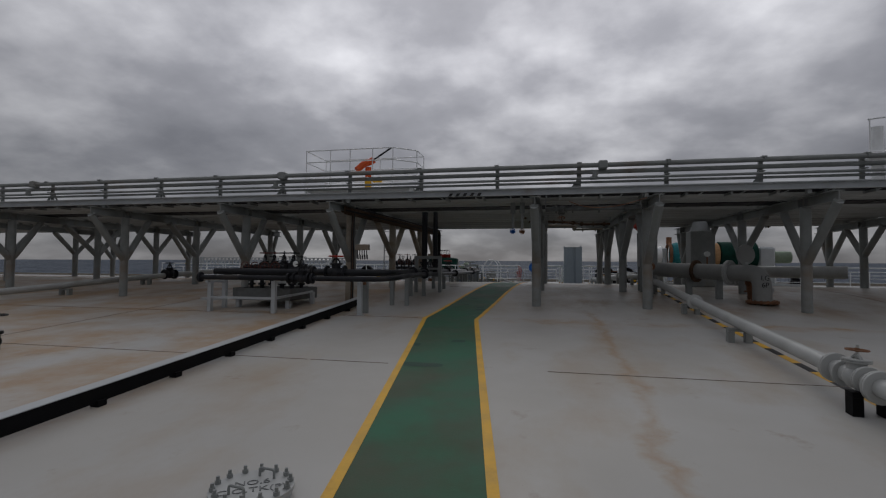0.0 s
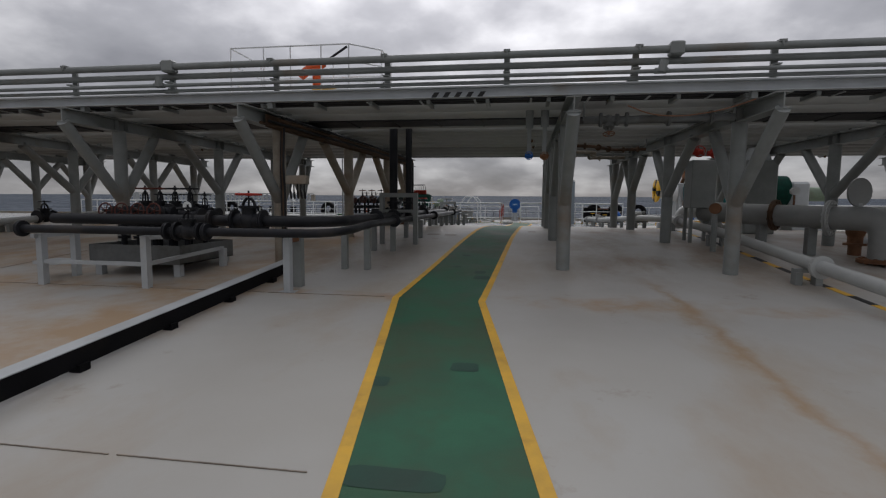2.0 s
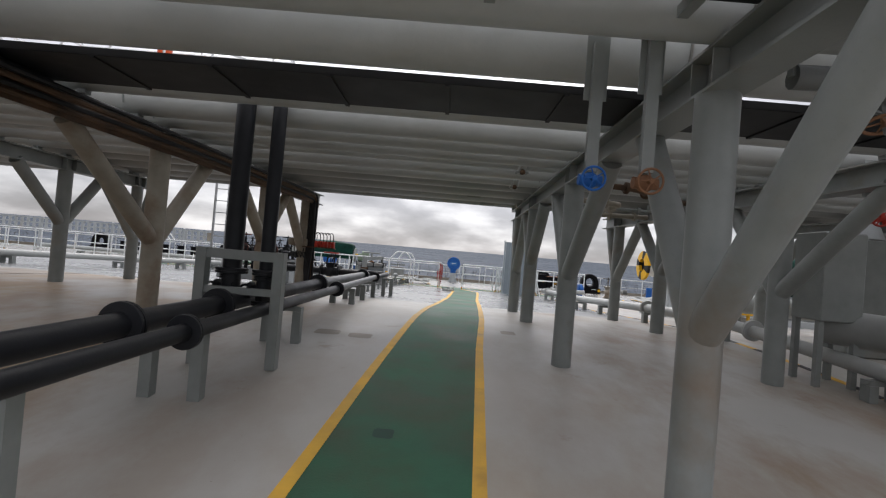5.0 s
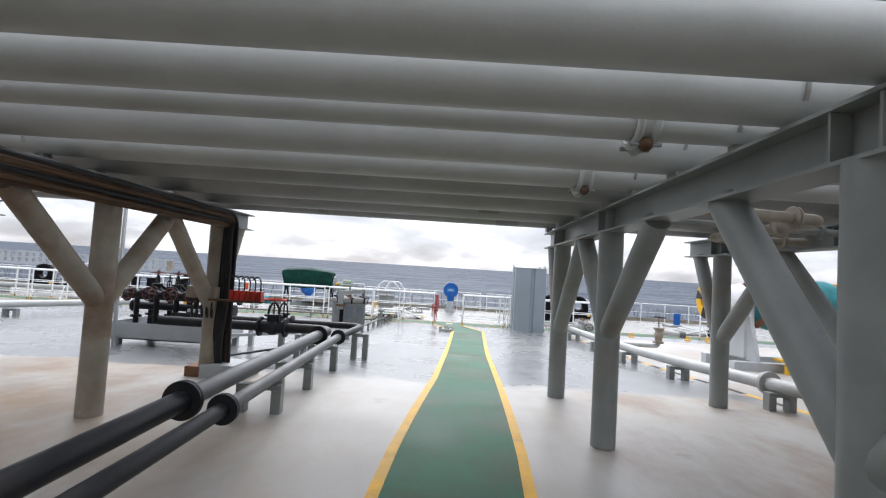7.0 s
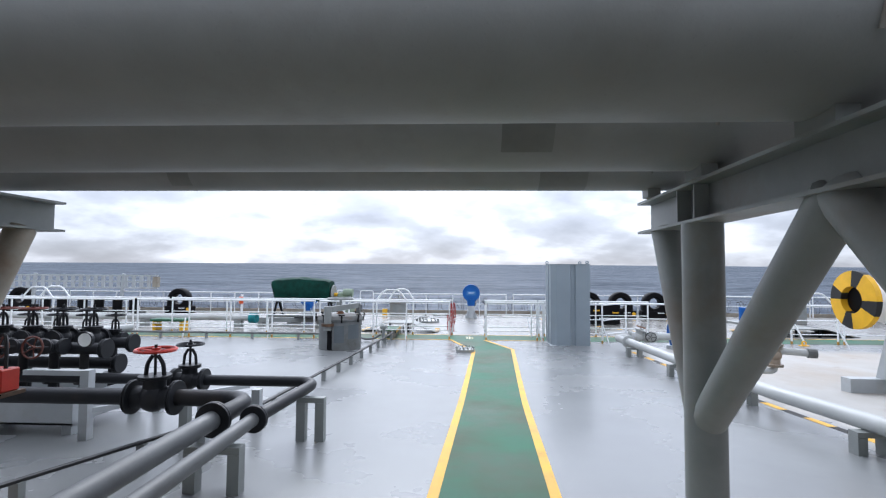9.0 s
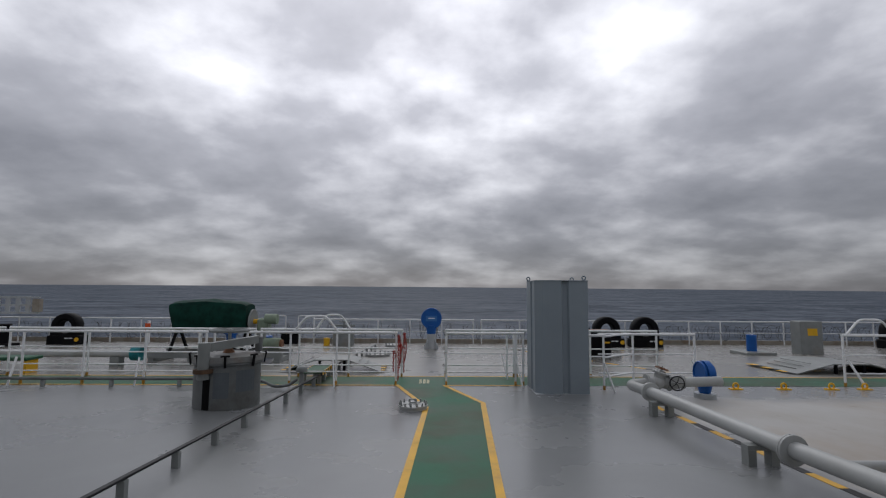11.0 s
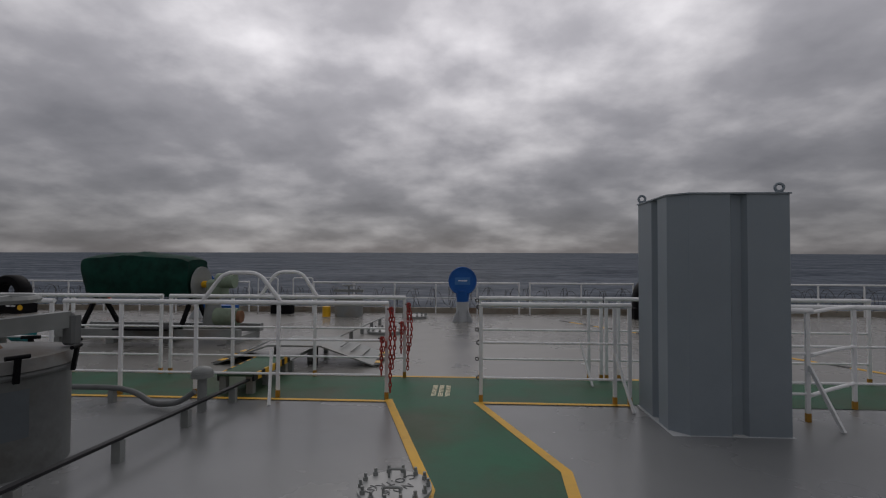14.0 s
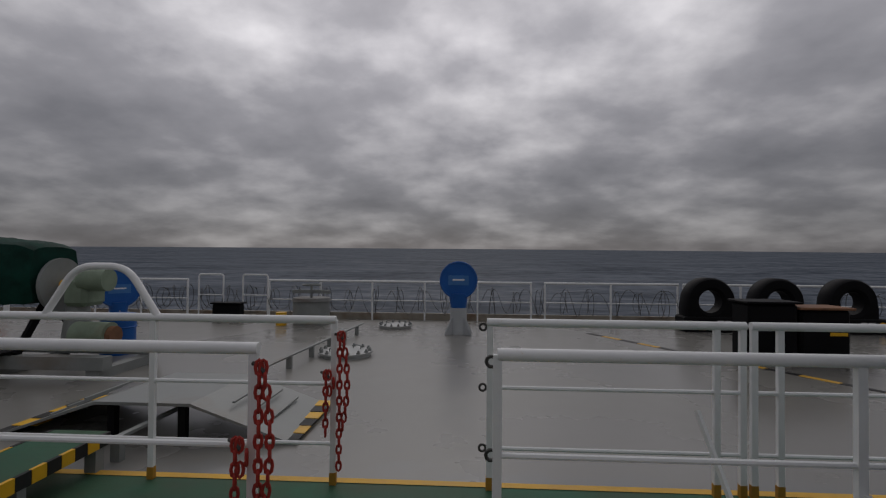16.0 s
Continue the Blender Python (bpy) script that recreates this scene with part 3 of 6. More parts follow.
# cables behind y 15 are assumed, like the tray below them
for y, z, r in ((13.87, GZ1 + 0.1, 0.025), (13.92, GZ1 + 0.1, 0.02), (13.98, GZ1 + 0.1, 0.03), (14.04, GZ1 + 0.11, 0.02), (14.1, GZ1 + 0.1, 0.026), (15.36, GZ1 + 0.075, 0.034), (15.44, GZ1 + 0.07, 0.024), (15.55, GZ1 + 0.075, 0.03), (15.68, GZ1 + 0.075, 0.034), (15.78, GZ1 + 0.07, 0.022), (15.86, GZ1 + 0.075, 0.03)):
    solo("cable", tube(B(), [(-24, y, z), (24, y, z)], r, 8), M_dark, "black electric cable laid along the rack", "cable", group="cables on the rack", at=(-24, y, z), smooth=True)
# the rear tray is assumed, added to fill a dark band between the pipes
for y0, y1, zt in ((13.84, 14.14, GZ1 + 0.079), (15.28, 15.92, GZ1 + 0.03)):
    tray = thing("cable_tray", (0, (y0 + y1) / 2, zt), "dark perforated cable tray on the rack", "cable tray", "cable trays")
    part("tray_bed", box(B(), -24, 24, y0, y1, zt, zt + 0.005), M_dark, tray)
    for y in (y0, y1):
        part("tray_rail", box(B(), -24, 24, y - 0.004, y + 0.004, zt + 0.005, zt + 0.055), M_dark, tray)
    for k in range(60):
        part("cable_tie", box(B(), -23.9 + 0.8 * k, -23.87 + 0.8 * k, y0 - 0.005, y1 + 0.005, zt - 0.013, zt), M_lightgrey if y0 < 15 else M_dark, tray, "tray strap")

# pipes lying across the girders
PIPES = ((14.37, 0.14, 0.0), (15.0, 0.19, 0.0), (16.13, 0.12, 0.02), (16.84, 0.15, 0.02), (17.31, 0.13, 0.02), (17.77, 0.13, 0.02), (18.16, 0.09, 0.04),
         (18.79, 0.21, 0.03), (19.46, 0.134, 0.04), (20.02, 0.24, 0.03), (20.9, 0.32, 0.03), (21.77, 0.3, 0.035), (22.43, 0.165, 0.04))


def clamp_coupling(c, r, parent):
    """A bolted two-piece coupling round a pipe, with lugs."""
    x, y, z = c
    ring = part("coupling", cyl(B(), (x - 0.05, y, z), (x + 0.05, y, z), r + 0.022, 28), M_pipe, parent, "bolted pipe coupling", smooth=True)
    for e in (-0.04, 0.04):
        part("clamp_rim", torus(B(), (x + e, y, z), (1, 0, 0), r + 0.028, 0.02, 28, 8), M_pipe, ring, smooth=True)
    for a in (0.3, 2.2, 4.25, 5.3):
        o = Vector((x, y + math.cos(a) * (r + 0.05), z + math.sin(a) * (r + 0.05)))
        part("lug", ball(B(), o, 0.036, 1.0, 10), M_rustdark if a > 4 and a < 5 else M_pipe, ring, smooth=True)
        part("bolt", cyl(B(), o - Vector((0.075, 0, 0)), o + Vector((0.075, 0, 0)), 0.012, 6), M_steel, ring)


for i, (y, r, gap) in enumerate(PIPES):
    z = GZ1 + gap + r + 0.012
    p = thing("cargo_pipe", (0, y, z), "thick grey painted pipe lying across the rack", "pipe", "pipes on the rack")
    # past y 19.8 a darker grey brings the pipes' brightness down, lower light put into colour
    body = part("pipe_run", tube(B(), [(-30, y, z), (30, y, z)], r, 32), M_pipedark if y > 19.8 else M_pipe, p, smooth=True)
    for x in ROWS_X:
        mesh = B()
        box(mesh, x - 0.04, x + 0.04, y - r * 0.3, y + r * 0.3, GZ1 + 0.002, z - r * 0.93)
        part("saddle", mesh, M_steel, p)
        mesh = B()
        tube(mesh, [(x - 0.05, y + math.cos(a) * (r + 0.008), z + math.sin(a) * (r + 0.008)) for a in np.linspace(-0.5, math.pi + 0.5, 16)], 0.009, 6)
        part("clamp", mesh, M_steel, p)
    for x in {6: (1.06, 8.2), 8: (1.14, -8.0), 12: (9.5,)}.get(i, ()):
        clamp_coupling((x, y, z), r, p)
    for x, w, a0, a1 in {11: ((0.51, 0.25, 3.5, 4.1),), 12: ((0.81, 0.3, 3.2, 4.7), (-1.6, 0.14, 3.4, 4.2))}.get(i, ()):
        mesh = B()
        rows = [[mesh.verts.new((xx, y + math.cos(a) * (r + 0.002), z + math.sin(a) * (r + 0.002))) for a in np.linspace(a0, a1, 12)] for xx in (x, x + w)]
        for k in range(11):
            mesh.faces.new((rows[0][k], rows[0][k + 1], rows[1][k + 1], rows[1][k]))
        part("paint_patch", mesh, M_pipepatch, p, "darker repainted patch", smooth=True)

# low pipe fence along the rack's front
fence = thing("pipe_fence", (0, 14.4, GZ1 + 0.1), "grey small-bore pipes carried on short posts along the rack", "pipes")
for z, r, y in ((4.965, 0.056, 14.36), (4.83, 0.052, 14.47), (4.665, 0.03, 14.38), (4.59, 0.03, 14.46)):
    part("pipe_run", tube(B(), [(-26, y, z), (26, y, z)], r, 14), M_steel, fence, smooth=True)
for k in range(-12, 13):
    x = 0.55 + k * 1.91
    mesh = B()
    box(mesh, x - 0.045, x + 0.045, 14.52, 14.56, GZ1 + 0.13, 5.0)
    box(mesh, x - 0.05, x + 0.05, 14.4, 14.52, 4.72, 4.74)
    post = part("post", mesh, M_steel, fence)
    mesh = B()
    tube(mesh, [(x, 14.36 + math.cos(a) * 0.066, 4.965 + math.sin(a) * 0.066) for a in np.linspace(-0.4, math.pi + 0.4, 12)], 0.012, 6)
    box(mesh, x - 0.05, x + 0.05, 14.3, 14.57, 5.0, 5.035)
    part("clamp", mesh, M_steel, post)
    if k % 2:
        mesh = B()
        bar(mesh, (x - 0.02, 14.53, 4.86), (x - 0.02, 14.74, GZ1 + 0.3), 0.06, 0.012)
        prism(mesh, ((0, 0), (-0.22, 0), (0, 0.3)), (x - 0.045, 14.5, GZ1 + 0.24), (x - 0.045, 14.51, GZ1 + 0.24), (1, 0, 0), (0, 0, 1))
        part("gusset", mesh, M_steel, post)
for x in (-21.4, -13.3, -5.1, 2.98, 11.1, 19.2):
    mesh = B()
    box(mesh, x - 0.1, x + 0.1, 14.27, 14.46, 4.87, 5.06, 0.02)
    box(mesh, x - 0.3, x - 0.1, 14.3, 14.42, 4.63, 4.7, 0.02)
    cyl(mesh, (x - 0.16, 14.33, 4.8), (x - 0.2, 14.33, 4.64), 0.06, 12)
    part("coupling", mesh, M_steel, fence)

# ---- white railings ----


WR = "white painted tubular railing beside the walkway"


def railing(name, x0, x1, y, posts, label, stays=(), hoop=None, feet=True, rails=(0.27, 0.66), h=1.08):
    t = thing(name, ((x0 + x1) / 2, y, dk(y)), label, "railing", "white deck railings")
    z = dk(y)
    part("top_rail", tube(B(), [(x0, y, z + h), (x1, y, z + h)], 0.027, 10), M_white, t, smooth=True)
    for q in rails:
        part("mid_rail", tube(B(), [(x0, y, z + q), (x1, y, z + q)], 0.014, 8), M_white, t, smooth=True)
    for x in posts:
        mesh = B()
        bar(mesh, (x, y, z), (x, y, z + h), 0.038, 0.03, (0, 1, 0))
        p = part("post", mesh, M_white, t)
        if feet:
            part("post_foot", bar(B(), (x, y, z + 0.001), (x, y, z + 0.085), 0.043, 0.035, (0, 1, 0)), M_foot, p, "yellow painted foot")
    for x, s in stays:
        part("stay", bar(B(), (x, y - 0.02, z + 0.55), (x + 0.1, y - 0.32, dk(y - 0.32)), 0.045, 0.02, (1, 0, 0)), M_white, t)
    if hoop:
        a, b = hoop
        part("hoop", tube(B(), [(a, y, z + h), (a + (b - a) * 0.28, y, z + h + 0.34), (a + (b - a) * 0.72, y, z + h + 0.34), (b, y, z + h)], 0.024, 10, bend=0.12), M_white, t, smooth=True)
    return t


railing("railing", -3.9, -0.06, 33.42, (-0.08, -1.33, -2.3, -3.2, -3.88), WR, ((-1.4, 1),), (-2.24, -1.3))
railing("railing", -9.4, -4.02, 33.42, (-4.05, -5.3, -6.55, -7.8, -9.38), WR, ((-5.4, 1), (-7.9, 1)))
railing("railing", -14.6, -9.5, 33.42, (-9.52, -10.8, -12.0, -13.3, -14.58), WR, ((-10.9, 1), (-13.4, 1)), (-13.0, -12.0))
railing("railing", -26, -14.7, 33.42, (-14.72, -16.2, -17.7, -19.2, -20.7, -22.2, -23.7, -25.98), WR)
railing("railing", 0.98, 2.62, 33.38, (0.98, 2.44, 2.6), WR, ((2.44, 1),))
railing("railing", 3.78, 4.2, 32.9, (3.8, 4.15), WR, ((4.15, 1),))
t = railing("railing", 4.2, 6.3, 33.38, (4.95, 6.28), WR, ((6.2, 1),))
for q in (0.27, 0.66, 1.08):
    part("slanted_rail", tube(B(), [(4.15, 32.9, dk(33) + q - 0.02), (4.5, 33.1, dk(33) + q), (4.95, 33.38, dk(33) + q)], 0.02, 8), M_white, t, smooth=True)
railing("railing", 9.5, 10.8, 33.38, (9.52, 10.78), WR, ((9.6, 1), (10.7, 1)), (9.6, 10.7))
railing("railing", 10.9, 26, 33.38, np.arange(10.95, 26, 1.5), WR)
FR = "white painted tubular railing on the far side of the walkway"
railing("railing", -3.3, -0.01, 34.5, (-0.02, -1.25, -2.4, -3.28), FR, (), (-2.02, -1.22))
railing("railing", -9.0, -3.4, 34.5, (-3.42, -4.7, -5.9, -7.2, -8.98), FR)
railing("railing", -26, -9.1, 34.5, np.arange(-25.9, -9.1, 1.4), FR, (), (-13.4, -12.4))
railing("railing", 0.98, 2.61, 34.5, (1.0, 2.43, 2.59), FR, ((2.3, 1),))
railing("railing", 2.64, 6.0, 34.5, (2.66, 2.82, 4.4, 5.98), FR)

# outer railing on a low gunwale with coils of razor wire
gun = solo("gunwale_trim", box(B(), -60, 40, 43.72, 43.8, dk(43.7) - 0.02, dk(43.7) + 0.17), M_brown, "rusty grey steel gunwale bar at the deck's edge", "gunwale", "structure", at=(0, 43.75, dk(43.7)))
for x0, x1 in ((-34, -20), (-19.9, -6.3), (-4.2, 2.45), (2.75, 6.0), (6.1, 17.0), (17.1, 34)):
    n = max(2, round((x1 - x0) / 1.15))
    railing("outer_railing", x0, x1, 43.5, np.linspace(x0 + 0.02, x1 - 0.02, n), "white painted railing at the ship's side", feet=False, rails=(0.5,), h=0.98)
for x in (-5.95, -4.8):
    t = thing("railing_gate", (x, 43.4, dk(43.4)), "white tubular gate frame in the outer railing", "railing")
    part("frame", tube(B(), [(x - 0.02, 43.4, dk(43.4)), (x - 0.02, 43.4, dk(43.4) + 1.12), (x + 0.62, 43.4, dk(43.4) + 1.12), (x + 0.62, 43.4, dk(43.4))], 0.02, 8, bend=0.08), M_white, t, smooth=True)
    part("cross_rail", tube(B(), [(x, 43.4, dk(43.4) + 0.6), (x + 0.6, 43.4, dk(43.4) + 0.6)], 0.014, 8), M_white, t, smooth=True)
t = thing("roller_fairlead", (-5.05, 43.1, dk(43.1)), "low black steel roller fairlead between two gates", "fairlead")
part("fairlead_body", box(B(), -5.4, -4.72, 42.98, 43.28, dk(43.1) - 0.02, dk(43.1) + 0.4, 0.03), M_bitumen, t)
part("fairlead_cap", box(B(), -5.44, -4.68, 42.95, 43.31, dk(43.1) + 0.4, dk(43.1) + 0.44, 0.01), M_bitumen, t)
rr = random.Random(5)
for x0, x1 in ((-30, -12), (-12, -3), (-3, 6), (9.8, 24)):
    pts, a, x = [], 0.0, x0
    while x < x1:
        pts.append((x + 0.2 * math.sin(a * 0.37), 43.62 + 0.24 * math.cos(a), dk(43.5) + 0.5 + (0.3 + 0.06 * math.sin(a * 0.21)) * math.sin(a)))
        a += 0.5
        x += rr.uniform(0.009, 0.026)
    mesh = tube(B(), pts, 0.0065, 4)
    for p in pts[::3]:
        box(mesh, p[0] - 0.012, p[0] + 0.012, p[1] - 0.03, p[1] + 0.03, p[2] - 0.004, p[2] + 0.004)
    solo("razor_wire", mesh, M_wire, "coil of steel razor wire along the outer railing", "razor wire", at=((x0 + x1) / 2, 43.6, dk(43.5)))


def chain(x, y, z0, z1, parent_label):
    """A red chain hanging down in a doubled length from a railing post."""
    mesh = B()
    n = int((z0 - z1) / 0.052)
    for lane, drop in ((0.0, n), (0.05, n - 5)):
        for k in range(drop):
            f = k / max(1, drop - 1)
            c = Vector((x + lane * (0.35 + 0.65 * math.sin(f * 3.0)), y - 0.03, z0 - 0.02 - k * 0.052))
            q = Matrix.Rotation(radians(90 * (k % 2) + 20), 3, "Z")
            tube(mesh, [c + q @ Vector((0.015 * math.cos(w), 0, 0.034 * math.sin(w))) for w in np.linspace(0, 2 * math.pi, 9)[:-1]], 0.008, 5, closed=True)
    t = thing("barrier_chain", (x, y, dk(y)), parent_label, "chain", "red gate chains")
    part("chain_length", mesh, M_chain, t)
    part("hook", tube(B(), [(x - 0.04, y, z0 - 0.01), (x, y - 0.03, z0 - 0.01), (x + 0.02, y - 0.03, z0 - 0.04)], 0.01, 6), M_wire, t)


chain(-0.03, 33.39, dk(33.4) + 1.03, dk(33.4) + 0.06, "red painted steel chain hanging from the railing's end")
chain(-0.13, 33.39, dk(33.4) + 0.7, dk(33.4) + 0.28, "short loop of red steel chain on the railing")
chain(0.03, 34.48, dk(34.5) + 1.0, dk(34.5) + 0.1, "red painted steel chain hanging from the railing's end")
chain(-0.06, 34.48, dk(34.5) + 0.75, dk(34.5) + 0.3, "short loop of red steel chain on the railing")
for y in (33.38, 34.5):
    for q in (0.27, 0.66, 1.05):
        solo("chain_hook", torus(B(), (0.955, y, dk(y) + q), (0, 1, 0), 0.022, 0.008, 10, 6), M_wire, "small dark hook on the railing's end", "hook", at=(0.955, y, dk(y) + q), group="chain hooks")

# painted notice on the walkway
note = solo("deck_notice", strip([(0.3, 33.62), (0.3, 34.06)], [(0.68, 33.62), (0.68, 34.06)], 0.0065), M_green, "notice lettered in cream paint on the walkway", "notice", "structure")
for k, text in enumerate(("VISITORS MUST", "KEEP BETWEEN", "YELLOW LINES")):
    w_ob = words("lettering", text, 0.072, (0.6 - k * 0.082, 33.83, dk(33.85) + 0.0085), M_letterw, note, (-0.7, 0, 90), "cream block letters")
    w_ob.data.offset = 0.004

# ---- grey locker ----
LX0, LX1, LY0, LY1, LZ = 2.68, 3.7, 32.42, 33.32, 3.86
zb = dk(32.9) - 0.02
locker = thing("storage_locker", (3.19, 32.87, dk(32.9)), "tall blue-grey steel locker with folded panels and lifting eyes", "locker")
c = 0.14
outline = [(LX0 + c, LY0), (LX0 + 0.5, LY0), (LX0 + 0.53, LY0 + 0.05), (LX0 + 0.62, LY0 + 0.05), (LX0 + 0.65, LY0), (LX1 - 0.004, LY0), (LX1, LY0 + 0.004), (LX1, LY1), (LX0, LY1), (LX0, LY0 + 0.52), (LX0 + 0.06, LY0 + 0.48), (LX0 + 0.06, LY0 + 0.4), (LX0, LY0 + 0.36), (LX0, LY0 + c)]
mesh = B()
prism(mesh, outline, (0, 0, zb), (0, 0, LZ), (1, 0, 0), (0, 1, 0))
body = part("body", mesh, M_locker, locker)
mesh = B()
prism(mesh, [(LX0 + c - 0.01, LY0 - 0.012), (LX1 + 0.012, LY0 - 0.012), (LX1 + 0.012, LY1 + 0.012), (LX0 - 0.012, LY1 + 0.012), (LX0 - 0.012, LY0 + c - 0.005)], (0, 0, LZ + 0.001), (0, 0, LZ + 0.014), (1, 0, 0), (0, 1, 0))
part("roof_plate", mesh, M_locker, locker)
for x, y in ((LX0 + 0.03, LY1 - 0.03), (LX1 - 0.06, LY0 + 0.05), (LX1 - 0.06, LY1 - 0.03)):
    mesh = torus(B(), (x, y, LZ + 0.065), (0.3, 1, 0), 0.034, 0.013, 16, 8)
    box(mesh, x - 0.03, x + 0.03, y - 0.012, y + 0.012, LZ + 0.014, LZ + 0.035)
    part("lifting_eye", mesh, M_locker, locker)
mesh = B()
box(mesh, LX0 - 0.02, LX1 + 0.02, LY0 - 0.02, LY1 + 0.02, zb, zb + 0.03)
part("plinth", mesh, M_lightgrey, locker)

# ---- blue ventilator heads ----


def disc_vent(x, y, z, facing=(0, -1, 0), r=0.39, panel=True):
    f = Vector(facing).normalized()
    t = thing("deck_ventilator", (x, y, dk(y)), "blue round ventilator head on a grey pedestal", "ventilator", "blue ventilators")
    o = Vector((x, y, z))
    mesh = B()
    cyl(mesh, o - f * 0.13, o + f * 0.13, r, 40)
    bmesh.ops.bevel(mesh, geom=[ed for ed in mesh.edges if len(ed.link_faces) == 2 and ed.calc_face_angle(0) > 1.2], offset=0.03, segments=2, affect="EDGES")
    head = part("head", mesh, M_blue, t, "blue disc-shaped head", smooth=True)
    mesh = B()
    torus(mesh, o + f * 0.13, f, r * 0.94, 0.014, 40, 6)
    part("rim", mesh, M_blue, head)
    if panel:
        s = f.cross(Vector((0, 0, 1)))
        mesh = bar(B(), o + f * 0.132 - s * 0.21, o + f * 0.132 + s * 0.21, 0.012, 0.2)
        pan = part("label_plate", mesh, M_bluepale, head, "pale blue label plate")
        part("label_bar", bar(B(), o + f * 0.14 - s * 0.12 + Vector((0, 0, 0.01)), o + f * 0.14 + s * 0.12 + Vector((0, 0, 0.01)), 0.006, 0.03), M_white, head)
    part("neck", cyl(B(), (x, y, z - r - 0.18), (x, y, z - r * 0.7), 0.16, 20, 0.2), M_blue, t, smooth=True)
    part("pedestal", cyl(B(), (x, y, dk(y) - 0.01), (x, y, z - r - 0.18), 0.19, 20, 0.165), M_lightgrey, t, smooth=True)
    for k in range(4):
        w = radians(45 + 90 * k)
        u = Vector((math.cos(w), math.sin(w), 0))
        mesh = B()
        prism(mesh, ((0.15, 0), (0.4, 0), (0.17, 0.36)), Vector((x, y, dk(y))) + u.cross(Vector((0, 0, 1))) * 0.008, Vector((x, y, dk(y))) - u.cross(Vector((0, 0, 1))) * 0.008, u, (0, 0, 1))
        part("gusset", mesh, M_lightgrey, t)
    return t


disc_vent(0.67, 41.45, 2.69)
disc_vent(-6.9, 41.8, 2.4, (0.7, -0.7, 0), 0.42)

# ---- valves and deck pipework ----


def wheel(parent, c, axis, r, material, name="handwheel", label=""):
    c, a = Vector(c), Vector(axis).normalized()
    mesh = torus(B(), c, a, r, r * 0.1, 20, 6)
    q = a.to_track_quat("Z", "Y")
    for k in range(5):
        w = 2 * math.pi * k / 5
        tube(mesh, [c - a * 0.01, c + q @ Vector((math.cos(w) * r, math.sin(w) * r, 0))], r * 0.06, 5)
    cyl(mesh, c - a * 0.02, c + a * 0.02, r * 0.2, 8)
    return part(name, mesh, material, parent, label)


def valve(c, run, stem, r, wheel_mat, body_mat, label, group="", rise=0.36, wr=0.15):
    """A gate valve with its yoke and handwheel; run: the pipe's direction; stem: the way the spindle points."""
    c, a, s = Vector(c), Vector(run).normalized(), Vector(stem).normalized()
    t = thing("gate_valve", c, label, "valve", group)
    mesh = B()
    cyl(mesh, c - a * r * 2.2, c + a * r * 2.2, r * 1.15, 16)
    ball(mesh, c, r * 1.5)
    cyl(mesh, c, c + s * r * 2.0, r * 1.1, 14)
    body = part("body", mesh, body_mat, t, smooth=True)
    for k in (-1, 1):
        part("end_flange", flange(B(), c + a * k * r * 2.3, a, r * 1.75, 0.02, 8), body_mat, body)
    part("bonnet_flange", flange(B(), c + s * r * 2.1, s, r * 1.6, 0.018, 8), body_mat, body)
    side = a
    top = c + s * (rise - 0.05)
    for k in (-1, 1):
        part("yoke_arm", tube(B(), [c + s * r * 2.1 + side * k * r * 1.0, c + s * (rise * 0.72) + side * k * r * 0.85, top + side * k * r * 0.25], r * 0.22, 6, bend=0.05), body_mat, t, smooth=True)
    part("spindle", cyl(B(), c + s * r * 1.5, c + s * (rise + 0.05), 0.013, 8), body_mat, t)
    wheel(t, c + s * rise, s, wr, wheel_mat)
    return t


def pipe_support(x, y, z, w=0.3, deep=0.09, material=None, name="pipe_support", legs=(-1, 1)):
    t = thing(name, (x, y, dk(y)), "grey steel pipe support on two short legs", "pipe support", "deck pipe supports")
    mm = material or M_steel
    part("cross_bar", box(B(), x - w / 2, x + w / 2, y - deep / 2, y + deep / 2, z - 0.05, z), mm, t)
    for s in legs:
        part("leg", box(B(), x + s * (w / 2 - 0.045) - 0.045, x + s * (w / 2 - 0.045) + 0.045, y - deep / 2, y + deep / 2, dk(y) - 0.005, z - 0.052), mm, t)
    return t


# the two black pipes that cross the ship, and their supports
BZ = 2.45
big = thing("hydraulic_pipe", (-1.66, 18, BZ), "thick black painted pipe turning grey, on deck supports", "pipe", "deck pipes")
part("black_run", tube(B(), [(-5.9, 12.85, BZ), (-1.72, 12.85, BZ), (-1.66, 13.9, BZ), (-1.66, 19.25, BZ + 0.01)], 0.076, 16, bend=0.55), M_black, big, smooth=True)
part("grey_run", tube(B(), [(-1.66, 19.31, BZ + 0.01), (-1.66, 23.06, BZ)], 0.076, 16), M_pipeworn, big, "grey painted length", smooth=True)
part("black_bend", tube(B(), [(-1.66, 23.12, BZ), (-1.62, 23.73, BZ), (-4.4, 23.73, BZ)], 0.076, 16, bend=0.28), M_black, big, smooth=True)
for p, a in (((-1.66, 19.28, BZ + 0.01), (0, 1, 0)), ((-1.66, 23.09, BZ), (0, 1, 0)), ((-1.66, 14.9, BZ), (0, 1, 0)), ((-1.66, 16.1, BZ), (0, 1, 0)), ((-3.4, 12.85, BZ), (1, 0, 0))):
    part("flange", flange(B(), p, a, 0.14, 0.028, 8), M_black, big)
small = thing("hydraulic_pipe", (-1.39, 18, BZ), "slim black painted pipe turning grey, on deck supports", "pipe", "deck pipes")
SZ = BZ - 0.05
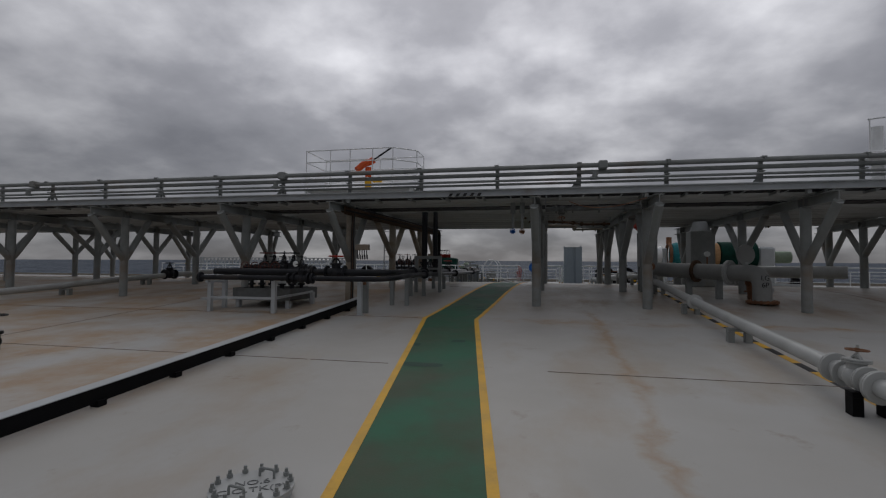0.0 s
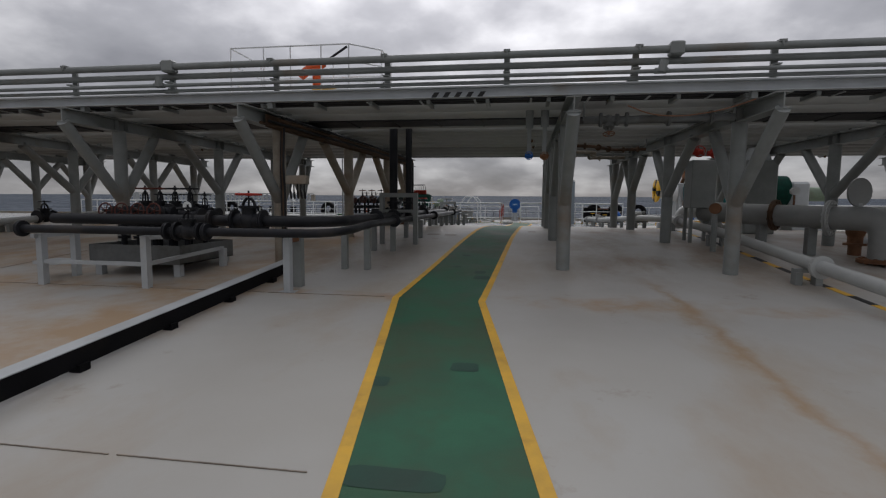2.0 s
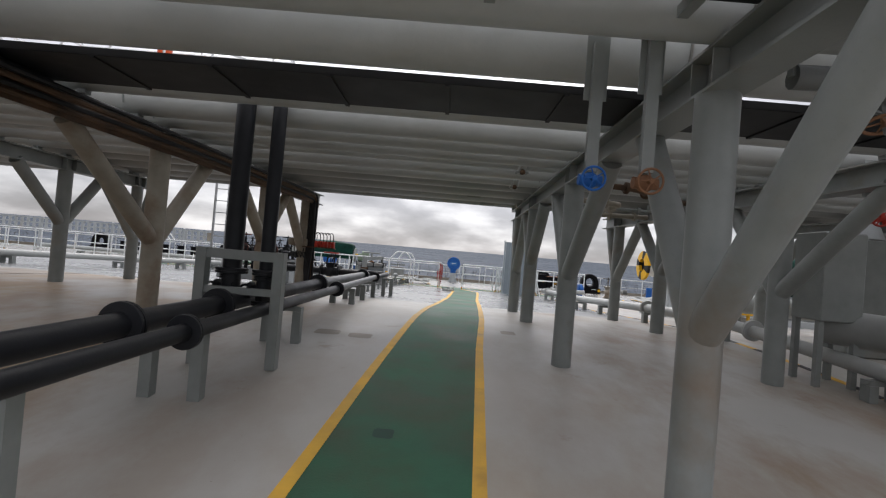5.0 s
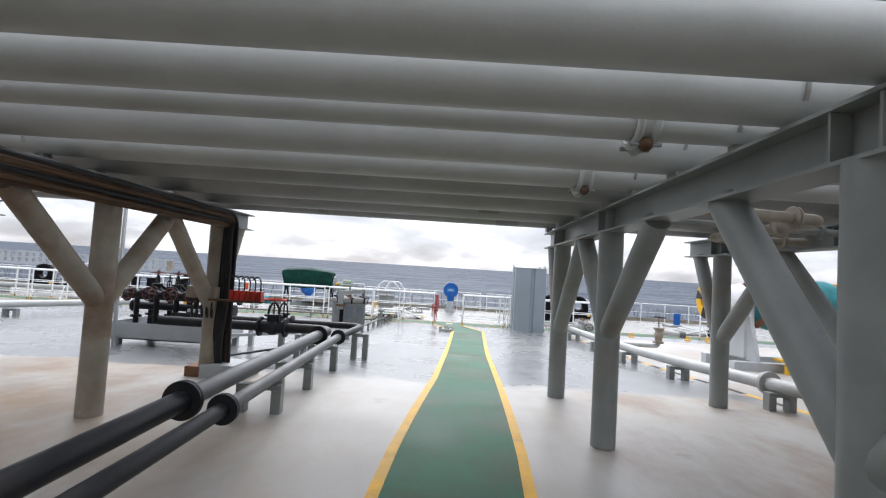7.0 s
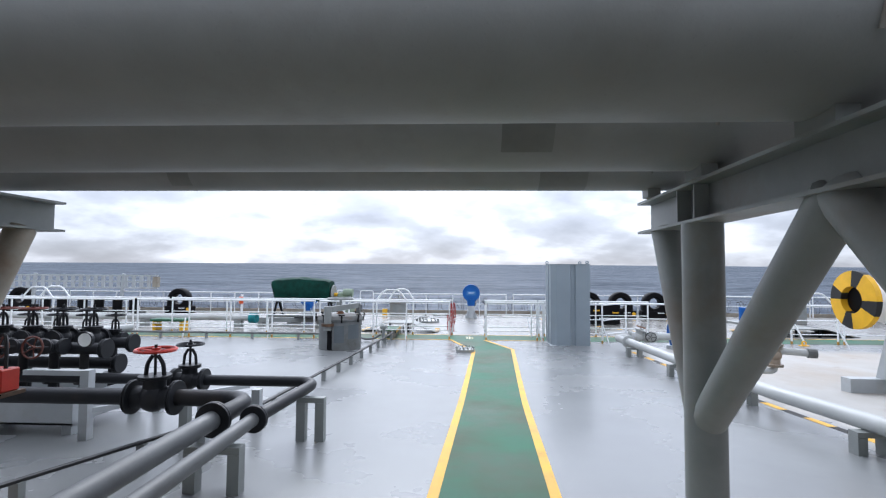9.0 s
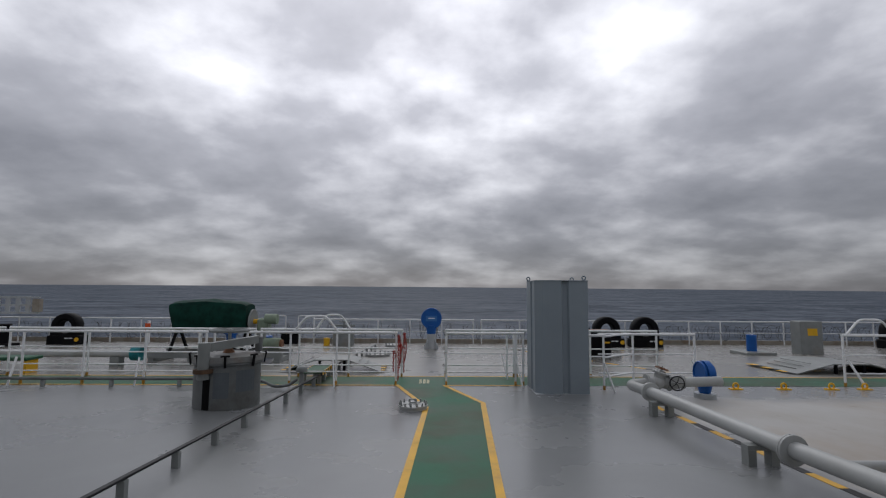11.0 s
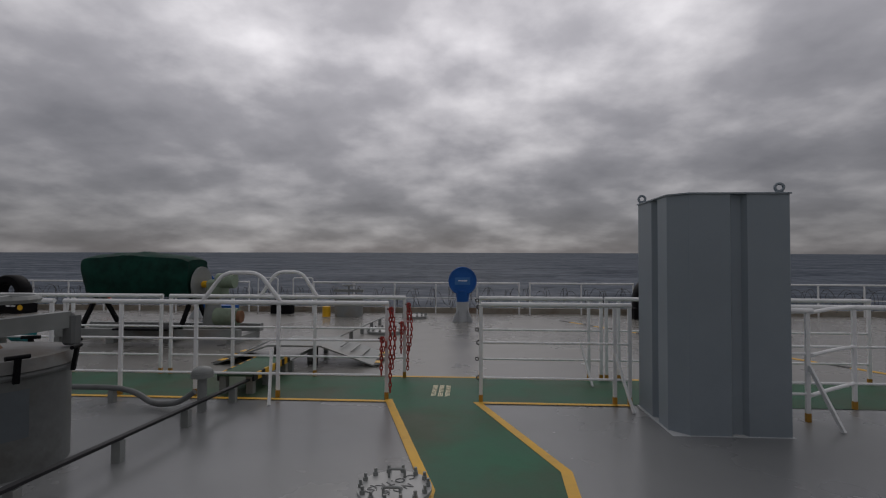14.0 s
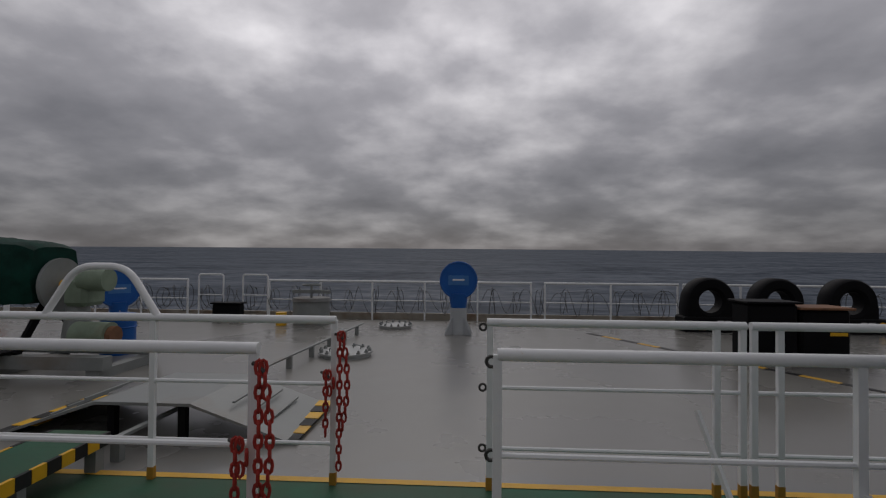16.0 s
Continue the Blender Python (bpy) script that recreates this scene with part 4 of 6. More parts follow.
part("black_run", tube(B(), [(-5.95, 12.42, SZ - 0.08), (-1.45, 12.42, SZ - 0.08), (-1.39, 13.6, SZ), (-1.39, 19.3, SZ)], 0.056, 14, bend=0.6), M_black, small, smooth=True)
part("grey_run", tube(B(), [(-1.39, 19.36, SZ), (-1.39, 23.2, SZ + 0.02)], 0.056, 14), M_pipeworn, small, "grey painted length", smooth=True)
part("black_bend", tube(B(), [(-1.39, 23.26, SZ + 0.02), (-1.22, 24.42, SZ + 0.06), (-4.6, 24.42, SZ + 0.06)], 0.056, 14, bend=0.22), M_black, small, smooth=True)
for p, a in (((-1.39, 19.33, SZ), (0, 1, 0)), ((-1.39, 23.23, SZ + 0.02), (0, 1, 0)), ((-1.39, 15.1, SZ), (0, 1, 0)), ((-5.95, 12.42, SZ - 0.08), (1, 0, 0)), ((-3.75, 12.42, SZ - 0.08), (1, 0, 0)), ((-3.2, 12.42, SZ - 0.08), (1, 0, 0))):
    part("flange", flange(B(), p, a, 0.112, 0.025, 8), M_black, small)
for y in (17.35, 20.42, 21.5, 22.85):
    pipe_support(-1.52, y, SZ - 0.065, 0.42, 0.1)
for x, y in ((-1.75, 14.06), (-1.74, 15.65), (-2.4, 24.3)):
    pipe_support(x, y, SZ - 0.065 - (0.08 if y < 13 else 0), 0.46, 0.09)
pipe_support(-1.2, 24.15, SZ - 0.03, 0.28, 0.09)
t = thing("pipe_bracket", (-2.14, 12.5, dk(12.5)), "pale grey post under the bend of the black pipes", "pipe support")
part("post", box(B(), -2.215, -2.125, 12.53, 12.62, dk(12.5), SZ - 0.15), M_lightgrey, t)
part("arm", box(B(), -2.215, -2.125, 12.62, 12.84, SZ - 0.21, SZ - 0.15), M_rust, t)
part("back_post", box(B(), -2.24, -2.1, 12.82, 12.92, dk(12.85), BZ - 0.1), M_steel, t)
part("foot", box(B(), -2.28, -2.06, 12.5, 12.65, dk(12.5), dk(12.5) + 0.012), M_lightgrey, t)

# frame with two black risers
frame_t = thing("pipe_goalpost", (-1.62, 16.42, dk(16.42)), "grey steel frame holding two black riser pipes", "pipe frame")
for x in (-1.98, -1.28):
    part("post", box(B(), x - 0.045, x + 0.045, 16.37, 16.47, dk(16.42), 2.92), M_steel, frame_t)
part("lintel", box(B(), -1.98, -1.28, 16.38, 16.46, 2.83, 2.915), M_steel, frame_t)
part("lower_rail", box(B(), -1.94, -1.32, 16.385, 16.455, 2.52, 2.58), M_steel, frame_t)
for x, r, z0 in ((-1.78, 0.085, BZ), (-1.46, 0.065, SZ)):
    t = thing("riser_pipe", (x, 16.85, z0), "black painted riser pipe up to the rack", "pipe", "black risers")
    part("riser", tube(B(), [(x + 0.1, 16.58, z0), (x, 16.58, z0 + 0.02), (x, 16.58, 4.4)], r, 14, bend=0.1), M_black, t, smooth=True)
    part("riser_flange", flange(B(), (x, 16.58, 2.72), (0, 0, 1), r + 0.06, 0.025, 8), M_black, t)
    valve((x - 0.02, 16.58, 2.55), (0, 0, 1), (-1, 0, 0), 0.05, M_black, M_black, "small black valve on a riser pipe", "riser valves", 0.26, 0.09)


def manifold(x0, x1, y0, y1, fy, label, tray=None):
    """A block of black hydraulic valves over a drip tray; fy: the direction towards its front."""
    zb = dk((y0 + y1) / 2)
    cy = (y0 + y1) / 2
    t = thing("valve_manifold", ((x0 + x1) / 2, cy, zb), label, "valve manifold")
    mesh = B()
    box(mesh, x0, x1, y0, y1, zb + 0.14, zb + 0.16)
    for a, b, c, d in ((x0, x1, y0, y0 + 0.012), (x0, x1, y1 - 0.012, y1), (x0, x0 + 0.012, y0 + 0.013, y1 - 0.013), (x1 - 0.012, x1, y0 + 0.013, y1 - 0.013)):
        box(mesh, a, b, c, d, zb + 0.14, zb + 0.42)
    part("drip_tray", mesh, tray or M_lightgrey, t, "steel drip tray")
    for x in (x0 + 0.1, x1 - 0.1):
        for y in (y0 + 0.1, y1 - 0.1):
            part("tray_leg", box(B(), x - 0.05, x + 0.05, y - 0.05, y + 0.05, dk(y) - 0.005, zb + 0.139), M_lightgrey, t)
    n = 5
    for k in range(n):
        x = x0 + 0.2 + (x1 - x0 - 0.4) * k / (n - 1)
        for y in (cy - 0.22, cy + 0.22):
            part("branch_pipe", cyl(B(), (x, y, zb + 0.17), (x, y, zb + 0.86), 0.045, 12), M_black, t, smooth=True)
            part("branch_flange", flange(B(), (x, y, zb + 0.5), (0, 0, 1), 0.09, 0.02, 6), M_black, t)
    for y, z in ((cy - 0.22, zb + 0.86), (cy + 0.22, zb + 0.86), (cy, zb + 0.66)):
        part("header_pipe", tube(B(), [(x0 + 0.02, y, z), (x1 + 0.04, y, z)], 0.065, 14), M_black, t, smooth=True)
        for x in (x0 + 0.02, x1 + 0.04):
            part("header_end", flange(B(), (x, y, z), (1, 0, 0), 0.11, 0.025, 6), M_black, t)
    g = "valves of the hydraulic manifold"
    for k in range(4):
        x = x0 + 0.38 + (x1 - x0 - 0.7) * k / 3
        valve((x, cy + 0.05, zb + 0.93), (0, 1, 0), (0, 0, 1), 0.06, M_darkred if k < 2 else M_black, M_black, "black gate valve with a flat handwheel", g, 0.34, 0.13)
        valve((x + 0.08, cy - fy * 0.3, zb + 0.9), (1, 0, 0), (0, 0, 1), 0.045, M_black, M_black, "small black valve with a dark handwheel", g, 0.28, 0.1)
        valve((x - 0.12, cy + fy * 0.36, zb + 0.9), (1, 0, 0), (0, fy, 0.1), 0.05, M_darkred, M_black, "black valve with a dull red front handwheel", g, 0.26, 0.11)
    mesh = B()
    cyl(mesh, (x1 + 0.05, cy + fy * 0.5, zb + 1.0), (x1 + 0.05, cy + fy * 0.54, zb + 1.0), 0.08, 18)
    gauge = part("gauge", mesh, M_black, t)
    part("gauge_face", cyl(B(), (x1 + 0.05, cy + fy * 0.541, zb + 1.0), (x1 + 0.05, cy + fy * 0.545, zb + 1.0), 0.07, 18), M_glass, gauge, "pale gauge face")
    return t


manifold(-5.6, -4.1, 13.1, 14.45, -1, "black hydraulic valve manifold over a dark drip tray", M_hatch)
manifold(-5.45, -3.65, 24.1, 25.3, -1, "black hydraulic valve manifold over a pale grey tray")
valve((-2.85, 12.85, BZ), (1, 0, 0), (0, 0, 1), 0.09, M_red, M_black, "large black gate valve with a red handwheel", "large deck valves", 0.36, 0.16)
valve((-3.45, 12.42, SZ - 0.08), (1, 0, 0), (0, 0, 1), 0.07, M_black, M_black, "black gate valve on the slim pipe", "large deck valves", 0.3, 0.12)
valve((-2.56, 23.73, BZ), (1, 0, 0), (0, 0, 1), 0.09, M_red, M_black, "large black gate valve with a red handwheel", "large deck valves", 0.44, 0.17)
valve((-2.62, 24.42, SZ + 0.06), (1, 0, 0), (0, 0, 1), 0.07, M_black, M_black, "black gate valve on the slim pipe", "large deck valves", 0.38, 0.13)
# grey stand round the near manifold
stand = thing("manifold_stand", (-4.9, 13.0, dk(13.0)), "pale grey angle-steel stand under the black pipes", "stand")
SH = SZ - 0.15
for x, y in ((-5.78, 13.05), (-4.15, 12.5), (-4.0, 14.0), (-5.75, 12.5)):
    part("leg", box(B(), x - 0.045, x + 0.045, y - 0.045, y + 0.045, dk(y) - 0.003, SH - (0.3 if y > 13.5 else 0)), M_lightgrey, stand)
part("front_rail", bar(B(), (-5.75, 12.5, dk(12.5) + 0.32), (-4.15, 12.5, dk(12.5) + 0.32), 0.05, 0.05), M_lightgrey, stand)
part("side_rail", bar(B(), (-4.15, 12.5, dk(12.5) + 0.32), (-4.0, 14.0, dk(14.0) + 0.3), 0.05, 0.05), M_lightgrey, stand)
part("top_arm", bar(B(), (-4.15, 12.5, SH - 0.03), (-3.9, 12.9, SH - 0.03), 0.06, 0.05), M_lightgrey, stand)
part("top_arm", bar(B(), (-5.78, 12.4, SH - 0.03), (-5.78, 13.05, SH - 0.03), 0.06, 0.05), M_lightgrey, stand)
part("step", box(B(), -6.2, -5.8, 12.75, 13.15, dk(13) + 0.2, dk(13) + 0.25), M_lightgrey, stand)
stand = thing("manifold_stand", (-3.5, 24.5, dk(24.5)), "pale grey angle-steel stand beside the valve manifold", "stand")
for x, y in ((-3.45, 24.03), (-3.45, 25.2), (-2.2, 23.95), (-1.95, 24.6)):
    part("leg", box(B(), x - 0.045, x + 0.045, y - 0.045, y + 0.045, dk(y) - 0.003, SZ - 0.07 + (0.3 if x < -3 and y < 24.5 else 0)), M_lightgrey, stand)
part("top_arm", bar(B(), (-3.45, 24.03, SZ + 0.2), (-4.1, 24.03, SZ + 0.2), 0.07, 0.05), M_lightgrey, stand)
part("low_rail", bar(B(), (-3.45, 24.03, dk(24) + 0.28), (-2.4, 25.4, dk(25.4) + 0.3), 0.05, 0.05), M_lightgrey, stand)

# ---- long black flat bar on feet, along the near side ----
bar_t = thing("drip_bar", (-2.74, 9.5, dk(9.5)), "raised black flat bar with a pale top edge, on short feet", "bar")
ys = list(np.arange(-3.0, 14.01, 1.0))
mesh = loft(B(), [[(-2.65, y, dk(y) + 0.04), (-2.63, y, dk(y) + 0.04), (-2.63, y, dk(y) + 0.19), (-2.65, y, dk(y) + 0.19)] for y in ys])
cap = loft(B(), [[(-2.79, y, dk(y) + 0.191), (-2.63, y, dk(y) + 0.191), (-2.63, y, dk(y) + 0.199), (-2.79, y, dk(y) + 0.199)] for y in ys])
part("web", mesh, M_bitumen, bar_t)
part("cap_plate", cap, M_lightgrey, bar_t, "pale grey cap plate")
for y in np.arange(-2.4, 14, 1.03):
    part("foot", box(B(), -2.7, -2.6, y - 0.05, y + 0.05, dk(y) - 0.005, dk(y) + 0.06), M_bitumen, bar_t)

# ---- low cable guard on the seaward side ----
guard = thing("cable_guard", (-1.9, 29, dk(29)), "low dark cable guard on short grey posts", "cable guard")
line = [(-2.9, 22.1), (-2.05, 24.8), (-2.03, 27.0), (-1.72, 33.6), (-1.6, 37.5), (-1.35, 41.5)]
for (xa, ya), (xb, yb) in zip(line, line[1:]):
    part("rail_length", bar(B(), (xa, ya, dk(ya) + 0.17), (xb, yb, dk(yb) + 0.17), 0.05, 0.022), M_dark if yb < 34 else M_steel, guard)
    n = max(2, int((yb - ya) / 0.75))
    for k in range(n):
        f = (k + 0.5) / n
        x, y = xa + (xb - xa) * f, ya + (yb - ya) * f
        part("post", box(B(), x - 0.035, x + 0.035, y - 0.03, y + 0.03, dk(y) - 0.005, dk(y) + 0.158), M_steel, guard)

# ---- long grey pipe beside the hazard line ----
PX = 4.66
long_p = thing("foam_main_pipe", (4.5, 18, dk(18) + 0.3), "long grey deck pipe on low supports beside a hazard line", "pipe", "deck pipes")
pts = [(4.68, 1.0), (4.66, 8.0), (4.66, 11.5), (4.68, 14.2), (4.68, 17.0), (4.6, 19.5), (4.45, 21.5), (4.22, 23.6), (4.18, 25.5), (4.2, 28.0), (4.22, 30.95)]
part("pipe_run", tube(B(), [(x, y, dk(y) + 0.3) for x, y in pts], 0.085, 16), M_pipe, long_p, smooth=True)
part("end_loop", tube(B(), [(4.22, 30.95, dk(31) + 0.3), (4.16, 31.8, dk(31.8) + 0.3), (5.85, 31.74, dk(31.8) + 0.36)], 0.085, 16, bend=0.3), M_pipe, long_p, smooth=True)
for x, y in ((4.66, 7.9), (4.66, 8.6), (4.68, 13.6), (4.62, 19.0), (4.4, 22.1), (4.19, 27.8), (4.22, 30.97)):
    part("flange", flange(B(), (x, y, dk(y) + 0.3), (0, 1, 0), 0.15, 0.03, 8), M_pipe, long_p)
for y in (3.2, 8.05, 11.2, 13.9, 17.0, 19.8, 21.9, 24.1, 26.2, 28.3, 30.6):
    x = float(np.interp(y, [p[1] for p in pts], [p[0] for p in pts]))
    pipe_support(x, y, dk(y) + 0.22, 0.34, 0.12, M_bitumen if y < 9 else M_steel)
valve((4.66, 8.25, dk(8.25) + 0.3), (0, 1, 0), (0.05, 0, 1), 0.075, M_rust, M_pipe, "grey butterfly valve with a rusty gear head", "foam line valves", 0.26, 0.09)
valve((5.3, 27.3, dk(27.3) + 0.55), (0, 0, 1), (0, 0, 1), 0.07, M_black, M_brown, "brown hydrant valve with a black handwheel", "hydrants", 0.42, 0.15)
t = thing("hydrant_branch", (5.3, 27.3, dk(27.3)), "grey branch pipe with a hose nozzle", "pipe")
part("branch", tube(B(), [(4.2, 27.3, dk(27.3) + 0.3), (5.3, 27.3, dk(27.3) + 0.3), (5.3, 27.3, dk(27.3) + 0.45)], 0.05, 10, bend=0.1), M_pipe, t, smooth=True)
part("nozzle", tube(B(), [(5.35, 27.3, dk(27.3) + 0.62), (5.75, 27.2, dk(27.3) + 0.6)], 0.055, 12), M_pipe, t, smooth=True)
part("nozzle_cap", cyl(B(), (5.74, 27.2, dk(27.3) + 0.6), (5.86, 27.17, dk(27.3) + 0.6), 0.075, 12), M_hatch, t)
valve((4.72, 31.78, dk(31.8) + 0.33), (1, 0, 0), (0.3, -0.1, 1), 0.085, M_rust, M_pipe, "grey valve at the end of the deck pipe", "foam line valves", 0.26, 0.11)
valve((5.0, 31.77, dk(31.8) + 0.34), (1, 0, 0), (-0.2, -1, 0.05), 0.07, M_black, M_pipe, "grey valve with a black handwheel facing the walkway", "foam line valves", 0.24, 0.12)
# hazard line
for k in range(70):
    y = 2.0 + k * 0.42
    x = float(np.interp(y, (2, 14, 20, 24, 31.5), (4.98, 4.88, 4.8, 4.6, 4.45)))
    if y < 31.5:
        mesh = strip([(x - 0.05, y), (x - 0.05, y + 0.42)], [(x + 0.05, y), (x + 0.05, y + 0.42)], 0.004)
        solo("hazard_line", mesh, M_yellow if k % 2 else M_letter, "yellow and black hazard line painted on the deck", "line", "structure")

# ---- inert gas pipework under the rack ----
ig = thing("inert_gas_main", (6.2, 15.8, dk(15.8)), "thick grey inert gas pipe with an elbow to the deck", "pipe")
IZ = dk(15.8) + 0.7
part("main_run", tube(B(), [(4.6, 17.67, IZ + 0.08), (5.3, 16.9, IZ + 0.04), (6.2, 15.96, IZ), (6.64, 15.5, IZ), (6.64, 15.48, dk(15.5))], 0.2, 24, bend=0.36), M_pipedark, ig, smooth=True)
part("deck_flange", flange(B(), (6.64, 15.48, dk(15.48) + 0.05), (0, 0, 1), 0.34, 0.03, 14), M_rust, ig, "rusty deck flange")
part("blank_flange", flange(B(), (6.13, 16.03, IZ), (1, -1.06, 0), 0.31, 0.035, 14), M_pipe, ig)
part("spectacle_blind", cyl(B(), (6.4, 15.8, IZ + 0.44), (6.41, 15.77, IZ + 0.44), 0.24, 28), M_pipedark, ig, "round grey spectacle blind")
part("blind_neck", box(B(), 6.34, 6.46, 15.765, 15.805, IZ + 0.1, IZ + 0.26), M_pipe, ig)
for x, y in ((5.4, 16.79), (5.95, 16.22)):
    part("leg", box(B(), x - 0.07, x + 0.07, y - 0.07, y + 0.07, dk(y) - 0.005, IZ - 0.15), M_steel, ig)
part("valve_disc", flange(B(), (5.55, 16.64, IZ + 0.03), (0.7, -0.74, 0), 0.29, 0.03, 12), M_rustdark, ig)
part("gauge_stand", cyl(B(), (5.75, 16.44, IZ + 0.1), (5.75, 16.44, IZ + 0.42), 0.018, 8), M_rust, ig)
part("gauge", cyl(B(), (5.75, 16.4, IZ + 0.47), (5.75, 16.48, IZ + 0.47), 0.07, 16), M_glass, ig)
words("lettering", "I.G\n6P", 0.16, (6.62, 15.25, IZ - 0.2), M_letter, ig, (90, 0, 6), "black stencilled letters")
t = thing("vent_post", (6.45, 19.5, dk(19.5)), "tall grey steel trunk with a domed cap", "ventilator")
part("trunk", box(B(), 6.1, 6.8, 19.2, 19.8, dk(19.5) - 0.01, 3.8, 0.03), M_steel, t)
part("cap", cyl(B(), (6.45, 19.5, 3.802), (6.45, 19.5, 4.1), 0.3, 20, 0.2), M_lightgrey, t, smooth=True)
t = thing("control_box", (4.5, 17.6, dk(17.6)), "grey steel control cabinet on a frame", "cabinet")
part("cabinet", box(B(), 4.28, 4.75, 17.35, 17.8, dk(17.6) + 0.7, dk(17.6) + 1.68, 0.015), M_steel, t)
for x in (4.32, 4.71):
    for y in (17.4, 17.75):
        part("leg", box(B(), x - 0.03, x + 0.03, y - 0.03, y + 0.03, dk(y) - 0.005, dk(17.6) + 0.699), M_steel, t)
t = thing("inert_gas_main", (6.5, 22.9, dk(22.9)), "thick grey inert gas pipe with a domed elbow to the deck", "pipe")
part("pipe_run", tube(B(), [(5.95, 23.2, dk(23)), (5.95, 23.2, dk(23) + 0.55), (8.5, 21.9, dk(23) + 0.55), (11.0, 20.5, dk(23) + 0.55)], 0.2, 22, bend=0.3), M_pipe, t, smooth=True)
part("deck_flange", flange(B(), (5.95, 23.2, dk(23.2) + 0.06), (0, 0, 1), 0.3, 0.03, 12), M_pipe, t)
for x, y in ((6.6, 22.87), (8.4, 21.95)):
    part("saddle", box(B(), x - 0.15, x + 0.15, y - 0.07, y + 0.07, dk(y) - 0.01, dk(23) + 0.37), M_steel, t)
    part("strap", torus(B(), (x, y, dk(23) + 0.55), (1, -0.52, 0), 0.205, 0.012, 24, 6), M_rust, t)
valve((6.72, 16.3, dk(16.3) + 0.42), (0, 0, 1), (0, 0, 1), 0.1, M_rust, M_rust, "rusty orange pressure valve on a deck stub", "rusty valves", 0.4, 0.12)
t = thing("deck_stub", (6.72, 16.3, dk(16.3)), "rusty orange pipe stub with a flange on the deck", "pipe stub")
part("stub", cyl(B(), (6.72, 16.3, dk(16.3) - 0.01), (6.72, 16.3, dk(16.3) + 0.22), 0.1, 14), M_rust, t, smooth=True)
part("branch", tube(B(), [(6.77, 16.3, dk(16.3) + 0.25), (7.17, 16.25, dk(16.3) + 0.22)], 0.07, 12), M_lightgrey, t, smooth=True)
t = thing("spindle_cap", (4.35, 16.3, dk(16.3)), "round rusty orange valve actuator cap", "valve actuator")
part("cap", cyl(B(), (4.33, 16.22, dk(16.3) + 0.8), (4.38, 16.31, dk(16.3) + 0.8), 0.1, 20), M_rust, t, smooth=True)
part("stem", cyl(B(), (4.38, 16.34, dk(16.3) - 0.01), (4.38, 16.34, dk(16.3) + 0.86), 0.05, 10), M_steel, t)
for x, y, m_, z in ((0.92, 14.6, M_blue, 3.47), (1.15, 14.45, M_rust, 3.45), (4.1, 16.6, M_red, 3.72), (4.4, 16.65, M_red, 3.7)):
    t = thing("hanging_valve", (x, y, z), "small valve hanging under the rack on a grey stem", "valve", "hanging valves")
    part("stem", box(B(), x - 0.03, x + 0.03, y - 0.02, y + 0.02, z + 0.05, 4.2), M_steel, t)
    part("drop_plate", box(B(), x - 0.06, x + 0.06, y + 0.021, y + 0.03, 3.9, 4.25), M_steel, t)
    k = 0.6 if y < 15 else 1.0
    mesh = ball(B(), (x, y, z), 0.075 * k)
    cyl(mesh, (x - 0.1 * k, y, z), (x + 0.1 * k, y, z), 0.05 * k, 12)
    part("body", mesh, m_, t, smooth=True)
    wheel(t, (x, y - 0.12 * k, z), (0, 1, 0.1), 0.1 * k, m_)

# small-bore lines hung between the girders
for pts_, r_, m_, lab in (
        ([(1.7, 14.25, 3.95), (2.5, 14.2, 3.95), (3.75, 14.2, 3.96)], 0.055, M_hatch, "stained grey drain line hung under the rack"),
        ([(1.75, 17.5, 3.97), (2.3, 17.55, 3.95), (2.9, 18.3, 3.95), (3.6, 18.35, 3.97)], 0.035, M_rustdark, "dark rusty drain line hung under the rack"),
        ([(1.75, 18.9, 3.98), (2.6, 18.95, 3.96), (2.65, 20.4, 3.96), (3.6, 20.45, 3.98)], 0.04, M_brown, "rust-streaked grey drain line hung under the rack"),
        ([(1.75, 19.6, 3.99), (3.6, 19.7, 3.98)], 0.03, M_steel, "slim grey line hung under the rack")):
    t = thing("drain_line", pts_[0], lab, "pipe", "hung drain lines")
    part("pipe_run", tube(B(), pts_, r_, 10, bend=0.12), m_, t, smooth=True)
    for a, b in zip(pts_, pts_[1:]):
        va, vb = Vector(a), Vector(b)
        for f in (0.3, 0.75):
            part("flange", flange(B(), va.lerp(vb, f), vb - va, r_ * 1.9, 0.018, 6), m_, t)
    for q in (pts_[0], pts_[-1]):
        part("hanger", box(B(), q[0] - 0.012, q[0] + 0.012, q[1] - 0.02, q[1] + 0.02, q[2], 4.2), M_steel, t)
valve((2.05, 14.22, 3.95), (1, 0, 0), (0, -0.3, -1), 0.05, M_rust, M_hatch, "small stained valve on a drain line", "drain valves", 0.22, 0.08)
solo("loose_wire", tube(B(), [(2.2, 13.7, 4.05), (2.5, 13.72, 3.93), (2.9, 13.75, 3.9), (3.4, 13.75, 3.97), (3.8, 13.7, 4.1)], 0.008, 6, bend=0.25), M_rust, "thin orange wire sagging below the rack", "wire", at=(3.0, 13.72, 3.95))

# long pipe across the far left of the deck
t = thing("foam_main_pipe", (-11, 22, dk(22)), "long grey deck pipe on low supports", "pipe", "deck pipes")
lp = [(-12.4, 3.0), (-12.2, 13.3), (-11.8, 16.0), (-11.6, 20.0), (-11.0, 25.0), (-10.2, 30.0), (-9.4, 33.2)]
part("pipe_run", tube(B(), [(x, y, dk(y) + 0.28) for x, y in lp], 0.09, 14), M_pipe, t, smooth=True)
